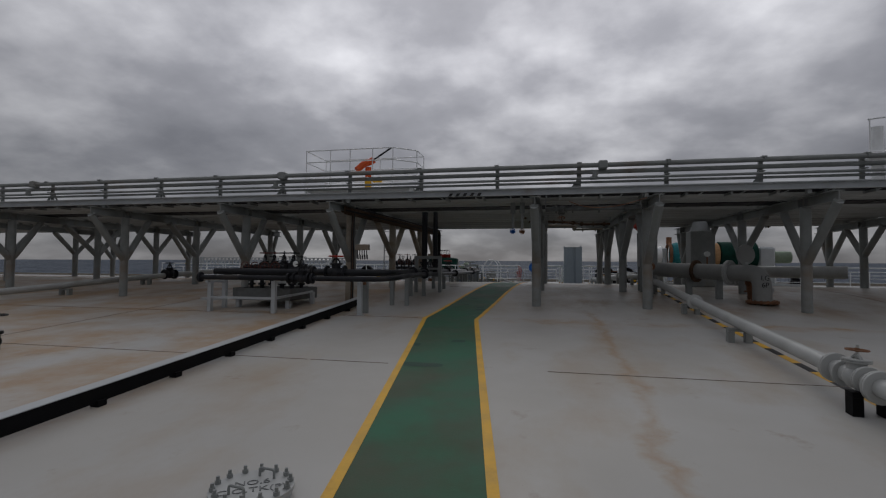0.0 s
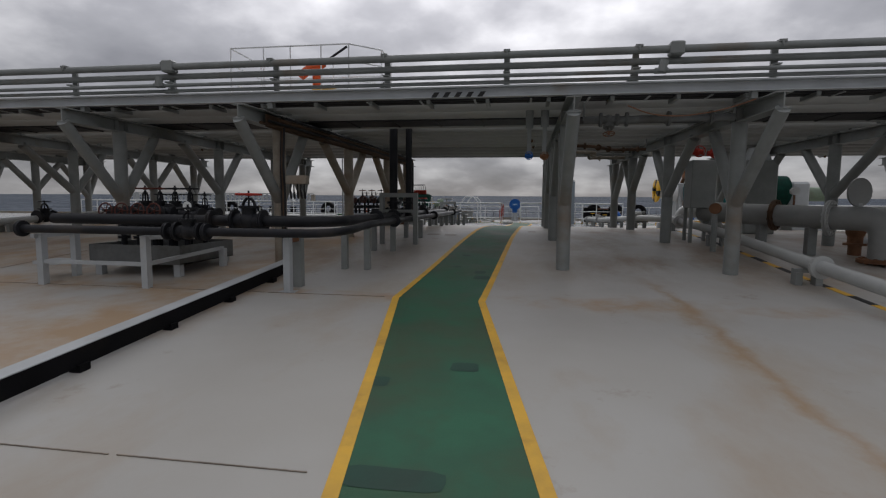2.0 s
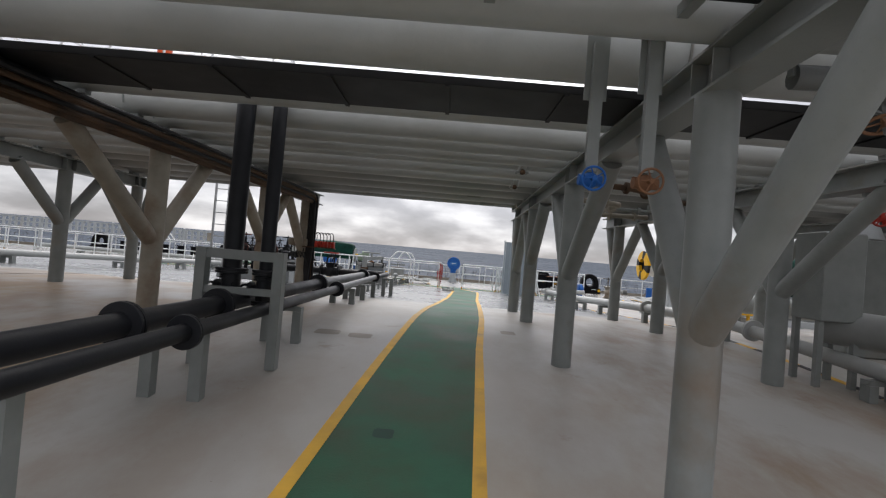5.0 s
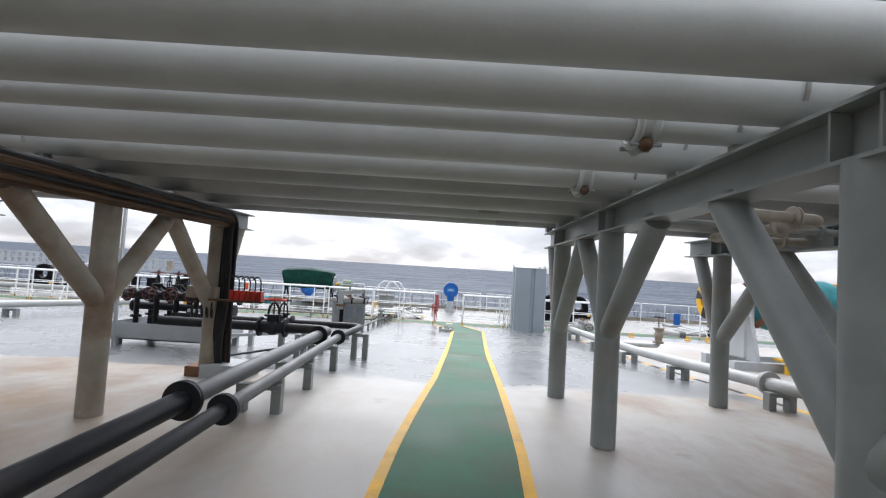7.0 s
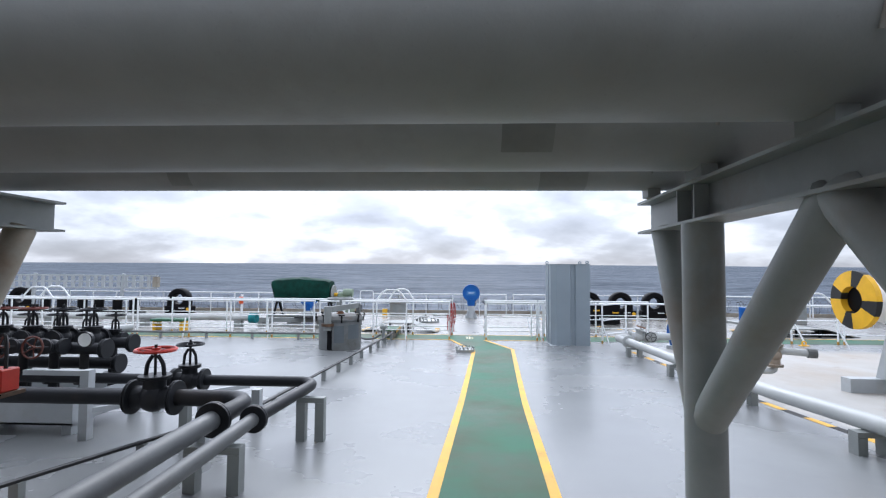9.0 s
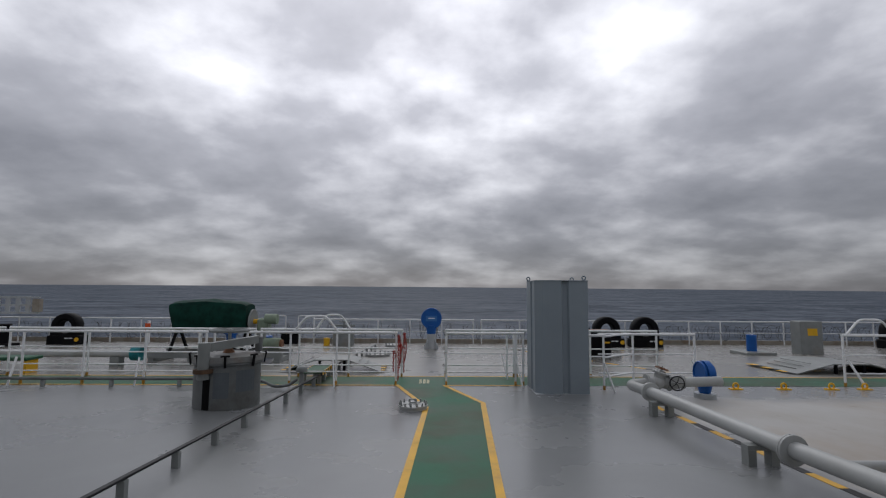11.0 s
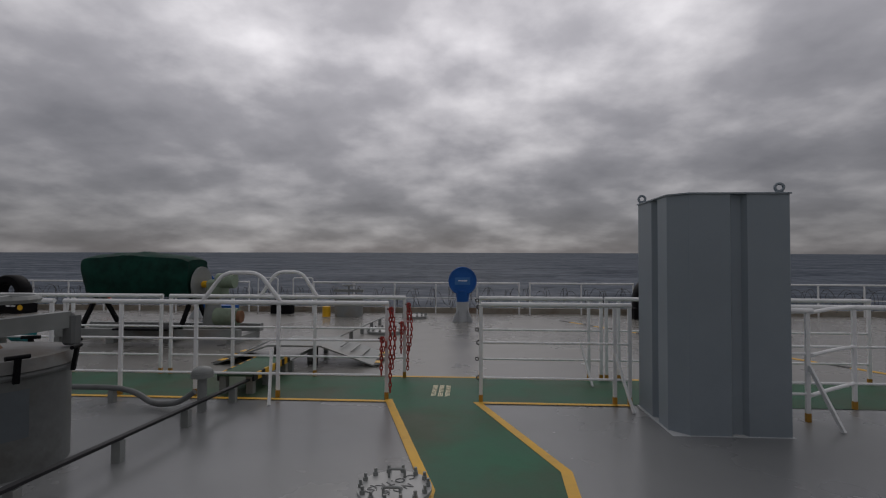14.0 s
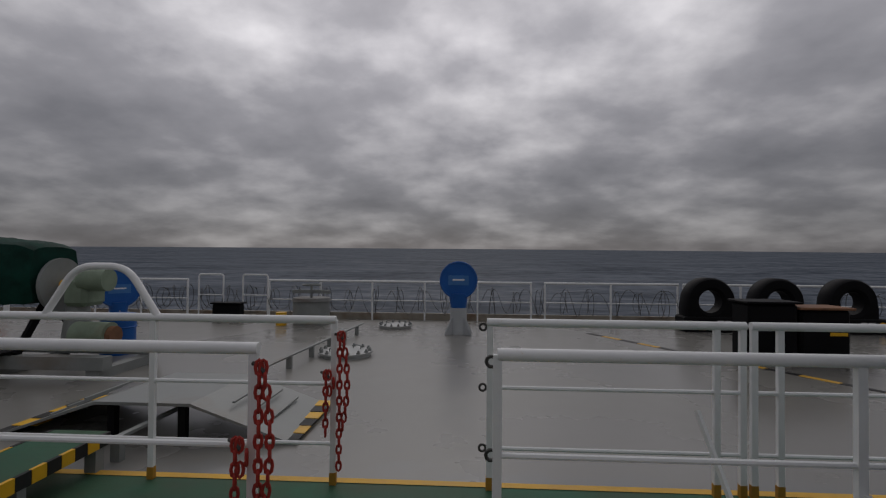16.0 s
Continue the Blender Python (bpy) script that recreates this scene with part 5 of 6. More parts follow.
for y in (6.0, 10.0, 14.4, 17.0, 21.0, 24.5, 28.0, 30.8, 32.6):
    x = float(np.interp(y, [p[1] for p in lp], [p[0] for p in lp]))
    pipe_support(x, y, dk(y) + 0.19, 0.36, 0.12)
valve((-11.7, 18.0, dk(18) + 0.28), (0, 1, 0), (0, 0, 1), 0.1, M_black, M_black, "dark gate valve on the deck pipe", "foam line valves", 0.4, 0.14)
valve((-6.45, 8.6, dk(8.6) + 0.12), (0, 0, 1), (0, 0, 1), 0.06, M_black, M_black, "black valve standing on the deck", "foam line valves", 0.4, 0.14)

# cables and conduits along the brown-stained trestle
cb = thing("cable_bundle", (-3.05, 17, GZ0), "rust-streaked cable tray with dark cables down a column", "cables")
cb.rotation_euler = (0, 0, radians(-4.0))
part("tray_side", box(B(), -2.93, -2.915, 13.9, 21.95, GZ0 - 0.04, GZ0 + 0.16), M_rustdark, cb)
for k in range(4):
    y0 = 13.7 + 0.2 * k
    part("cable_run", tube(B(), [(-2.89 + 0.03 * k, y0, GZ0 + 0.05 * k), (-2.87 + 0.03 * k, 18, GZ0 + 0.02 + 0.045 * k), (-2.94 + 0.03 * k, 22.02 - 0.02 * k, GZ0 + 0.05 * k), (-2.94 + 0.03 * k, 22.02 - 0.02 * k, 3.0), (-2.93 + 0.03 * k, 22.0, 2.14)], 0.022, 8, bend=0.22), M_dark if k % 2 else M_rustdark, cb, smooth=True)
for k in range(3):
    part("conduit", tube(B(), [(-2.92 + 0.035 * k, 14.35 - 0.02 * k, GZ0), (-2.92 + 0.035 * k, 14.3 - 0.02 * k, 3.3), (-2.9 + 0.03 * k, 14.28, 2.9), (-2.92 + 0.02 * k, 14.33, dk(14.3))], 0.018, 7, bend=0.1), M_rustdark if k % 2 else M_dark, cb, smooth=True)
for y, m_ in ((14.25, M_dark), (21.8, M_red)):
    jb = thing("junction_box", (-2.75, y, 3.05), "rusty junction box with curled cables on a column", "junction box", "column junction boxes")
    part("case", box(B(), -2.95, -2.6, y - 0.12, y + 0.02, 3.0, 3.14, 0.01), M_brown, jb)
    for k in range(5):
        x = -2.9 + 0.06 * k
        part("gland_cable", tube(B(), [(x, y - 0.05, 3.0), (x, y - 0.05, 2.8), (x + 0.05, y - 0.12, 2.76), (x + 0.06, y - 0.16, 2.88)], 0.012, 6, bend=0.05), M_dark, jb)
    if m_ is M_red:
        part("shelf", box(B(), -2.66, -2.02, y - 0.16, y - 0.02, 2.98, 3.0), M_rustdark, jb, "dark rusty shelf")
        for k in range(6):
            x = -2.42 + 0.066 * k
            unit = part("relay_block", box(B(), x, x + 0.055, y - 0.15, y - 0.04, 3.001, 3.12, 0.006), M_red, jb, "red relay block")
            part("relay_lead", tube(B(), [(x + 0.03, y - 0.1, 3.12), (x + 0.03, y - 0.1, 3.24), (x - 0.02, y - 0.06, 3.3), (x - 0.1, y - 0.03, 3.26)], 0.009, 6, bend=0.04), M_dark, unit)
for k in range(4):
    solo("column_cable", tube(B(), [(-2.62 + 0.035 * k, 21.86 - 0.02 * k, GZ0 - 0.02), (-2.62 + 0.035 * k, 21.84, 2.9), (-2.66 + 0.03 * k, 21.86, 2.4), (-2.64 + 0.03 * k, 21.9, dk(21.9) + 0.1)], 0.022, 8, bend=0.2), M_dark, "dark electric cable running down a column", "cable", group="cables on the column", at=(-2.62 + 0.035 * k, 21.86, dk(21.9) + 0.1), smooth=True)
t = thing("cable_box", (-2.6, 22.0, dk(22)), "pale grey open cable duct box on the deck", "duct box")
part("duct", box(B(), -2.75, -2.2, 21.75, 22.25, dk(22) - 0.02, dk(22) + 0.17, 0.01), M_lightgrey, t)
part("rusty_mouth", box(B(), -2.95, -2.76, 21.8, 22.2, dk(22) - 0.02, dk(22) + 0.13), M_rust, t)

# ladder
lad = thing("ladder", (-5.4, 23.95, dk(24)), "grey steel vertical ladder up to the rack", "ladder")
for x in (-5.56, -5.24):
    part("stile", box(B(), x - 0.02, x + 0.02, 23.9, 23.95, dk(24), 4.6), M_lightgrey, lad)
for k in range(9):
    part("rung", cyl(B(), (-5.55, 23.925, dk(24) + 0.25 + 0.29 * k), (-5.25, 23.925, dk(24) + 0.25 + 0.29 * k), 0.011, 8), M_lightgrey, lad)

# ---- fire monitor on its platform ----
plat = thing("monitor_platform", (-5.3, 20.8, 5.55), "white railed steel platform over the rack", "platform")
part("floor_plate", box(B(), -7.5, -3.1, 19.9, 21.7, 5.5, 5.55), M_white, plat)
for x in (-7.4, -3.2):
    for y in (20.0, 21.6):
        part("leg", box(B(), x - 0.05, x + 0.05, y - 0.05, y + 0.05, GZ1, 5.499), M_white, plat)
for z in (6.1, 6.6, 7.05):
    part("rail", tube(B(), [(-7.4, 19.95, z), (-3.9, 19.95, z), (-3.15, 20.6, z), (-3.15, 21.65, z), (-7.4, 21.65, z), (-7.4, 19.95, z)], 0.022, 8), M_white, plat, smooth=True)
for x, y in ((-7.4, 19.95), (-6.4, 19.95), (-5.6, 19.95), (-4.7, 19.95), (-3.9, 19.95), (-3.15, 20.6), (-3.15, 21.65), (-5, 21.65), (-7.4, 21.65)):
    part("rail_post", cyl(B(), (x, y, 5.551), (x, y, 7.05), 0.02, 8), M_white, plat)
mon = thing("fire_monitor", (-5.15, 20.7, 5.55), "orange fire monitor with a black barrel on a yellow base", "fire monitor")
part("base", cyl(B(), (-5.15, 20.7, 5.552), (-5.15, 20.7, 6.05), 0.13, 16), M_yellow2, mon, "yellow base", smooth=True)
part("side_box", box(B(), -4.95, -4.6, 20.6, 20.8, 5.9, 6.05), M_yellow2, mon)
part("swivel", cyl(B(), (-5.15, 20.7, 6.06), (-5.15, 20.7, 6.5), 0.12, 14), M_orange, mon, smooth=True)
part("elbow", tube(B(), [(-5.5, 20.4, 6.35), (-5.3, 20.6, 6.62), (-5.05, 20.7, 6.72), (-4.95, 20.75, 6.8)], 0.13, 12, bend=0.1), M_orange, mon, smooth=True)
part("barrel", tube(B(), [(-4.95, 20.75, 6.8), (-4.3, 20.95, 7.3)], 0.035, 10), M_black, mon, "black barrel")
t = thing("crane_post", (11.6, 20.0, 4.2), "white railed post above the rack", "post")
part("post", cyl(B(), (11.6, 20.0, 4.13), (11.6, 20.0, 7.0), 0.16, 14), M_white, t, smooth=True)
for z in (6.2, 7.2):
    part("ring_rail", tube(B(), [(11.25, 19.8, z), (12.4, 19.3, z), (14.0, 19.3, z)], 0.025, 8), M_white, t)
part("rail_post", cyl(B(), (11.3, 19.8, 6.0), (11.3, 19.8, 7.2), 0.022, 8), M_white, t)
part("rail_foot", box(B(), 11.1, 14.0, 19.3, 20.2, 5.95, 6.0), M_white, t)

# ---- tank hatch and manholes ----


def manhole(x, y, r, label, lines=(), turn=0.0):
    z = dk(y)
    t = thing("manhole_cover", (x, y, z), label, "manhole cover", "bolted manhole covers")
    part("coaming", cyl(B(), (x, y, z - 0.02), (x, y, z + 0.05), r * 0.93, 32), M_pipe, t, smooth=True)
    part("lid", cyl(B(), (x, y, z + 0.051), (x, y, z + 0.075), r, 36), M_pipe, t, smooth=True)
    for k in range(14):
        w = 2 * math.pi * k / 14 + 0.1
        mesh = cyl(B(), (x + math.cos(w) * r * 0.9, y + math.sin(w) * r * 0.9, z + 0.076), (x + math.cos(w) * r * 0.9, y + math.sin(w) * r * 0.9, z + 0.1), r * 0.075, 6)
        cyl(mesh, (x + math.cos(w) * r * 0.9, y + math.sin(w) * r * 0.9, z + 0.1), (x + math.cos(w) * r * 0.9, y + math.sin(w) * r * 0.9, z + 0.125), r * 0.045, 8)
        part("stud", mesh, M_steel, t)
    for s in (-1, 1):
        c, d = math.cos(turn + 0.9), math.sin(turn + 0.9)
        a = Vector((x + c * s * r * 0.55 - d * r * 0.22, y + d * s * r * 0.55 + c * r * 0.22, z + 0.076))
        b = Vector((x + c * s * r * 0.55 + d * r * 0.22, y + d * s * r * 0.55 - c * r * 0.22, z + 0.076))
        u = Vector((0, 0, 0.055))
        part("handle", tube(B(), [a, a + u, b + u, b], 0.009, 7, bend=0.02), M_steel, t, smooth=True)
    for k, text in enumerate(lines):
        c, d = math.cos(turn), math.sin(turn)
        o = (0.05 - k * 0.11) * r / 0.27
        words("lettering", text, 0.1 * r / 0.27, (x - d * o, y + c * o, z + 0.078), M_hatch, t, (0, 0, math.degrees(turn)), "black stencilled letters")
    return t


manhole(-0.10, 5.62, 0.26, "bolted round manhole cover with two handles", ("NO.6", "C.O.TK(P)"), radians(32))
manhole(0.37, 31.08, 0.24, "bolted round manhole cover with two handles and stencilling", ("NO.6", "C.O.TK(S)"), radians(-140))
manhole(-1.05, 38.9, 0.42, "wide bolted manhole cover on the outer deck")
manhole(-0.75, 42.2, 0.38, "wide bolted manhole cover near the ship's side")

hx, hy = -2.76, 31.4
hz = dk(hy)
hatch = thing("tank_hatch", (hx, hy, hz), "grey round tank hatch with a dogged lid and handwheel", "hatch")
mesh = cyl(B(), (hx, hy, hz - 0.02), (hx, hy, hz + 0.72), 0.52, 40)
part("coaming", mesh, M_hatch, hatch, smooth=True)
part("coaming_rim", torus(B(), (hx, hy, hz + 0.72), (0, 0, 1), 0.53, 0.025, 40, 8), M_hatch, hatch, smooth=True)
part("lid", cyl(B(), (hx, hy, hz + 0.745), (hx, hy, hz + 0.83), 0.56, 40, 0.53), M_lid, hatch, "stained grey lid", smooth=True)
part("lid_crown", cyl(B(), (hx, hy, hz + 0.831), (hx, hy, hz + 0.86), 0.47, 36, 0.3), M_lid, hatch, smooth=True)
part("hinge_post", cyl(B(), (hx - 0.17, hy - 0.54, hz + 0.5), (hx - 0.17, hy - 0.54, hz + 1.07), 0.09, 20), M_steel, hatch, smooth=True)
part("hinge_collar", cyl(B(), (hx - 0.17, hy - 0.54, hz + 0.6), (hx - 0.17, hy - 0.54, hz + 0.66), 0.15, 18), M_rustdark, hatch)
part("lifting_arm", bar(B(), (hx - 0.17, hy - 0.54, hz + 0.99), (hx + 0.36, hy + 0.34, hz + 1.05), 0.1, 0.13), M_steel, hatch)
part("arm_fork", box(B(), hx + 0.32, hx + 0.43, hy + 0.3, hy + 0.4, hz + 0.84, hz + 1.1, 0.02), M_hatch, hatch)
part("lifting_screw", cyl(B(), (hx, hy, hz + 0.86), (hx, hy, hz + 1.22), 0.03, 10), M_steel, hatch)
wheel(hatch, (hx, hy, hz + 1.23), (0, 0, 1), 0.3, M_steel)
part("lid_boss", cyl(B(), (hx, hy, hz + 0.861), (hx, hy, hz + 0.92), 0.1, 14, 0.06), M_rust, hatch)
for k in range(8):
    w = 2 * math.pi * k / 8 + 0.3
    c, d = math.cos(w), math.sin(w)
    mesh = bar(B(), (hx + c * 0.57, hy + d * 0.57, hz + 0.68), (hx + c * 0.595, hy + d * 0.595, hz + 0.85), 0.035, 0.025, (c, d, 0))
    cyl(mesh, (hx + c * 0.59 - d * 0.07, hy + d * 0.59 + c * 0.07, hz + 0.86), (hx + c * 0.59 + d * 0.07, hy + d * 0.59 - c * 0.07, hz + 0.86), 0.016, 8)
    part("dog", mesh, M_bitumen, hatch)
# two touched-up paint patches; the black strip stands in for a dark slot
for w0, w1, z0, z1, mm in ((-0.95, -0.3, 0.28, 0.62, M_patch), (-1.95, -1.7, 0.02, 0.5, M_bitumen), (-1.6, -1.15, 0.2, 0.6, M_patch)):
    mesh = B()
    pts = [(hx + math.cos(w) * 0.523, hy + math.sin(w) * 0.523) for w in np.linspace(w0, w1, 7)]
    for (xa, ya), (xb, yb) in zip(pts, pts[1:]):
        v = [mesh.verts.new(p) for p in ((xa, ya, hz + z0), (xb, yb, hz + z0), (xb, yb, hz + z1), (xa, ya, hz + z1))]
        mesh.faces.new(v)
    part("paint_patch", mesh, mm, hatch, "dark patch laid on the coaming")

# second round hatch by the ship's side
x, y = -2.8, 42.6
t = thing("tank_hatch", (x, y, dk(y)), "small grey round hatch with a handwheel by the ship's side", "hatch")
part("coaming", cyl(B(), (x, y, dk(y) - 0.01), (x, y, dk(y) + 0.55), 0.42, 28), M_steel, t, smooth=True)
part("lid", cyl(B(), (x, y, dk(y) + 0.551), (x, y, dk(y) + 0.62), 0.46, 28, 0.42), M_lid, t, smooth=True)
part("screw", cyl(B(), (x, y, dk(y) + 0.62), (x, y, dk(y) + 0.9), 0.03, 8), M_steel, t)
part("arm", box(B(), x - 0.45, x + 0.45, y - 0.04, y + 0.04, dk(y) + 0.72, dk(y) + 0.8), M_steel, t)
wheel(t, (x, y, dk(y) + 0.92), (0, 0, 1), 0.2, M_steel)
t = thing("float_buoy", (-3.4, 42.3, dk(42.3)), "yellow cylindrical float beside the hatch", "float")
part("float_body", cyl(B(), (-3.4, 42.3, dk(42.3)), (-3.4, 42.3, dk(42.3) + 0.3), 0.12, 16), M_yellow2, t, smooth=True)

# ---- step over the cable guard and ramp plates ----
st = thing("step_bridge", (-1.87, 34.1, dk(34.3)), "green step bridge edged with hazard stripes", "step bridge")
part("step_plate", box(B(), -2.08, -1.66, 33.5, 34.66, dk(34.5) + 0.225, dk(34.5) + 0.25), M_green, st)
for x in (-2.08, -1.66):
    for k in range(11):
        y = 33.51 + k * 0.104
        part("edge_block", box(B(), x - 0.012, x + 0.012, y, y + 0.1, dk(34.5) + 0.17, dk(34.5) + 0.253), M_yellow2 if k % 2 else M_letter, st)
for x in (-2.03, -1.71):
    for y in (33.56, 34.58):
        part("leg", box(B(), x - 0.04, x + 0.04, y - 0.04, y + 0.04, dk(y) - 0.005, dk(34.5) + 0.224), M_steel, st)
t = thing("mushroom_vent", (-1.9, 32.85, dk(32.85)), "grey mushroom vent on a short stem", "ventilator")
part("stem", cyl(B(), (-1.9, 32.85, dk(32.85) - 0.01), (-1.9, 32.85, dk(32.85) + 0.36), 0.045, 12), M_steel, t, smooth=True)
part("hood", ball(B(), (-1.9, 32.85, dk(32.85) + 0.4), 0.105, 0.62), M_steel, t, smooth=True)
part("hood_skirt", cyl(B(), (-1.9, 32.85, dk(32.85) + 0.35), (-1.9, 32.85, dk(32.85) + 0.4), 0.11, 18), M_steel, t, smooth=True)
t = thing("deck_conduit", (-5, 33.0, dk(33)), "thin green-grey conduit along the railing's foot", "conduit")
part("conduit_run", tube(B(), [(-13, 33.1, dk(33) + 0.16), (-3.0, 33.1, dk(33) + 0.16), (-2.7, 33.0, dk(33) + 0.14), (-2.45, 32.9, dk(33) + 0.04), (-2.15, 32.86, dk(33) + 0.08), (-1.98, 32.85, dk(33) + 0.2)], 0.03, 10, bend=0.15), M_hatch, t, smooth=True)
for x in np.arange(-12.5, -2.6, 1.35):
    part("clip_foot", box(B(), x - 0.03, x + 0.03, 33.07, 33.13, dk(33) - 0.005, dk(33) + 0.13), M_steel, t)


def ramp(cx, cy, w, d, h, label):
    """A low two-sided crossing plate with hazard-striped lips."""
    z = dk(cy)
    t = thing("crossing_ramp", (cx, cy, z), label, "ramp", "crossing ramps")
    mesh = B()
    prism(mesh, ((-w / 2, 0), (-w * 0.16, h), (w * 0.16, h), (w / 2, 0), (w / 2, 0.02), (w * 0.16, h + 0.025), (-w * 0.16, h + 0.025), (-w / 2, 0.02))[::-1], (cx, cy - d / 2, z), (cx, cy + d / 2, z - 0.03), (1, 0, 0), (0, 0, 1))
    part("ramp_plate", mesh, M_steel, t)
    for s in (-1, 1):
        for k in range(6):
            y = cy - d / 2 + d * k / 6
            part("hazard_block", bar(B(), (cx + s * w * 0.47, y + 0.003, z + 0.034), (cx + s * w * 0.47, y + d / 6 - 0.003, z + 0.03), w * 0.085, 0.008), M_yellow2 if k % 2 else M_letter, t)
        for k in (1, 2, 3):
            f = k / 4
            part("tread_bar", bar(B(), (cx + s * w * (0.2 + 0.25 * f), cy - d * 0.3, z + h * (1.1 - f) + 0.02), (cx + s * w * (0.2 + 0.25 * f), cy + d * 0.3, z + h * (1.1 - f) + 0.02), 0.02, 0.015), M_steel, t)
    for x in (-w * 0.12, w * 0.12):
        part("leg", box(B(), cx + x - 0.03, cx + x + 0.03, cy - d / 2 + 0.06, cy - d / 2 + 0.12, z - 0.01, z + h), M_bitumen, t)
    return t


ramp(-1.78, 35.72, 2.5, 1.12, 0.29, "grey steel crossing ramp with hazard-striped lips")
ramp(11.2, 36.0, 3.0, 1.8, 0.25, "grey steel crossing ramp with hazard-striped lips")

# ---- covered mooring winch ----
wx, wy = -5.7, 37.6
wz = dk(wy)
wn_t = thing("mooring_winch", (wx, wy, wz), "mooring winch under a dark green tarpaulin on a grey frame", "winch")
mesh = B()
rings = []
for k, xx in enumerate(np.linspace(-1.12, 1.02, 26)):
    ring = []
    edge_ = min(k, 25 - k)
    for j in range(40):
        w = 2 * math.pi * j / 40
        sq = 1.0 / max(abs(math.cos(w)), abs(math.sin(w))) ** 0.55
        fold = 0.05 * noise.noise((xx * 2.5, w * 1.5, 1.0)) + 0.035 * noise.noise((xx * 7, w * 4, 2.0))
        rr2 = 0.46 * sq * (1 + fold) * (0.86 if edge_ == 0 else 0.96 if edge_ == 1 else 1.0)
        crown = 1.0 + 0.12 * math.exp(-((xx + 0.1) / 0.5) ** 2) - 0.16 * max(0.0, xx - 0.55) ** 1.2
        zz = math.sin(w) * rr2 * (crown if math.sin(w) > 0 else 1.0)
        if zz < -0.36:
            zz = -0.36 + 0.07 * noise.noise((xx * 5, w, 4.0))
        ring.append(mesh.verts.new((wx + xx + 0.05 * noise.noise((w, 2, xx)) - (0.06 * math.sin(w) if k < 2 else 0), wy + math.cos(w) * rr2, wz + 1.26 + zz)))
    rings.append(ring)
for a, b in zip(rings, rings[1:]):
    for j in range(40):
        mesh.faces.new((a[j], a[(j + 1) % 40], b[(j + 1) % 40], b[j]))
mesh.faces.new(rings[0][::-1])
mesh.faces.new(rings[-1])
bmesh.ops.recalc_face_normals(mesh, faces=mesh.faces)
part("tarpaulin", mesh, M_tarp, wn_t, "dark green tarpaulin tied over the drum", smooth=True)
part("drum_flange", cyl(B(), (wx + 1.08, wy, wz + 1.12), (wx + 1.13, wy, wz + 1.12), 0.36, 28), M_steel, wn_t, smooth=True)
part("shaft", cyl(B(), (wx + 1.0, wy, wz + 1.12), (wx + 1.6, wy, wz + 1.12), 0.07, 14), M_yellow2, wn_t)
part("gear_case", box(B(), wx + 1.28, wx + 1.6, wy - 0.2, wy + 0.2, wz + 0.85, wz + 1.22, 0.05), M_motor, wn_t, "pale green gear case")
part("brake_motor", cyl(B(), (wx + 1.5, wy - 0.1, wz + 1.2), (wx + 1.85, wy - 0.1, wz + 1.2), 0.15, 16), M_motor, wn_t, smooth=True)
part("drive_motor", cyl(B(), (wx + 1.55, wy - 0.25, wz + 0.5), (wx + 2.0, wy - 0.25, wz + 0.5), 0.17, 18), M_motor, wn_t, "pale green electric motor", smooth=True)
part("motor_cap", cyl(B(), (wx + 2.0, wy - 0.25, wz + 0.5), (wx + 2.07, wy - 0.25, wz + 0.5), 0.12, 14), M_rust, wn_t)
part("pedestal", cyl(B(), (wx + 1.35, wy, wz + 0.28), (wx + 1.35, wy, wz + 0.86), 0.2, 16, 0.13), M_steel, wn_t, smooth=True)
for y in (wy - 0.5, wy + 0.5):
    part("bed_beam", box(B(), wx - 1.6, wx + 2.15, y - 0.08, y + 0.08, wz + 0.12, wz + 0.28), M_steel, wn_t)
for x in (-1.5, -0.4, 0.7, 2.0):
    part("bed_foot", box(B(), wx + x - 0.08, wx + x + 0.08, wy - 0.56, wy + 0.56, wz - 0.02, wz + 0.119), M_steel, wn_t)
for x in (-1.05, 0.95):
    for s in (-1, 1):
        part("cheek_leg", bar(B(), (wx + x, wy, wz + 1.0), (wx + x + 0.02, wy + s * 0.5, wz + 0.28), 0.09, 0.05, (1, 0, 0)), M_bitumen, wn_t)
part("platform_plate", box(B(), wx - 0.1, wx + 0.95, wy - 0.9, wy - 0.1, wz + 0.3, wz + 0.33), M_bitumen, wn_t)
t = thing("plastic_drum", (-4.6, 38.7, dk(38.7)), "blue plastic drum on the outer deck", "drum")
part("drum_body", cyl(B(), (-4.6, 38.7, dk(38.7)), (-4.6, 38.7, dk(38.7) + 0.62), 0.24, 20), M_blue, t, smooth=True)
part("drum_hoop", torus(B(), (-4.6, 38.7, dk(38.7) + 0.42), (0, 0, 1), 0.24, 0.015, 20, 6), M_blue, t)

# ---- closed chocks at the ship's side ----


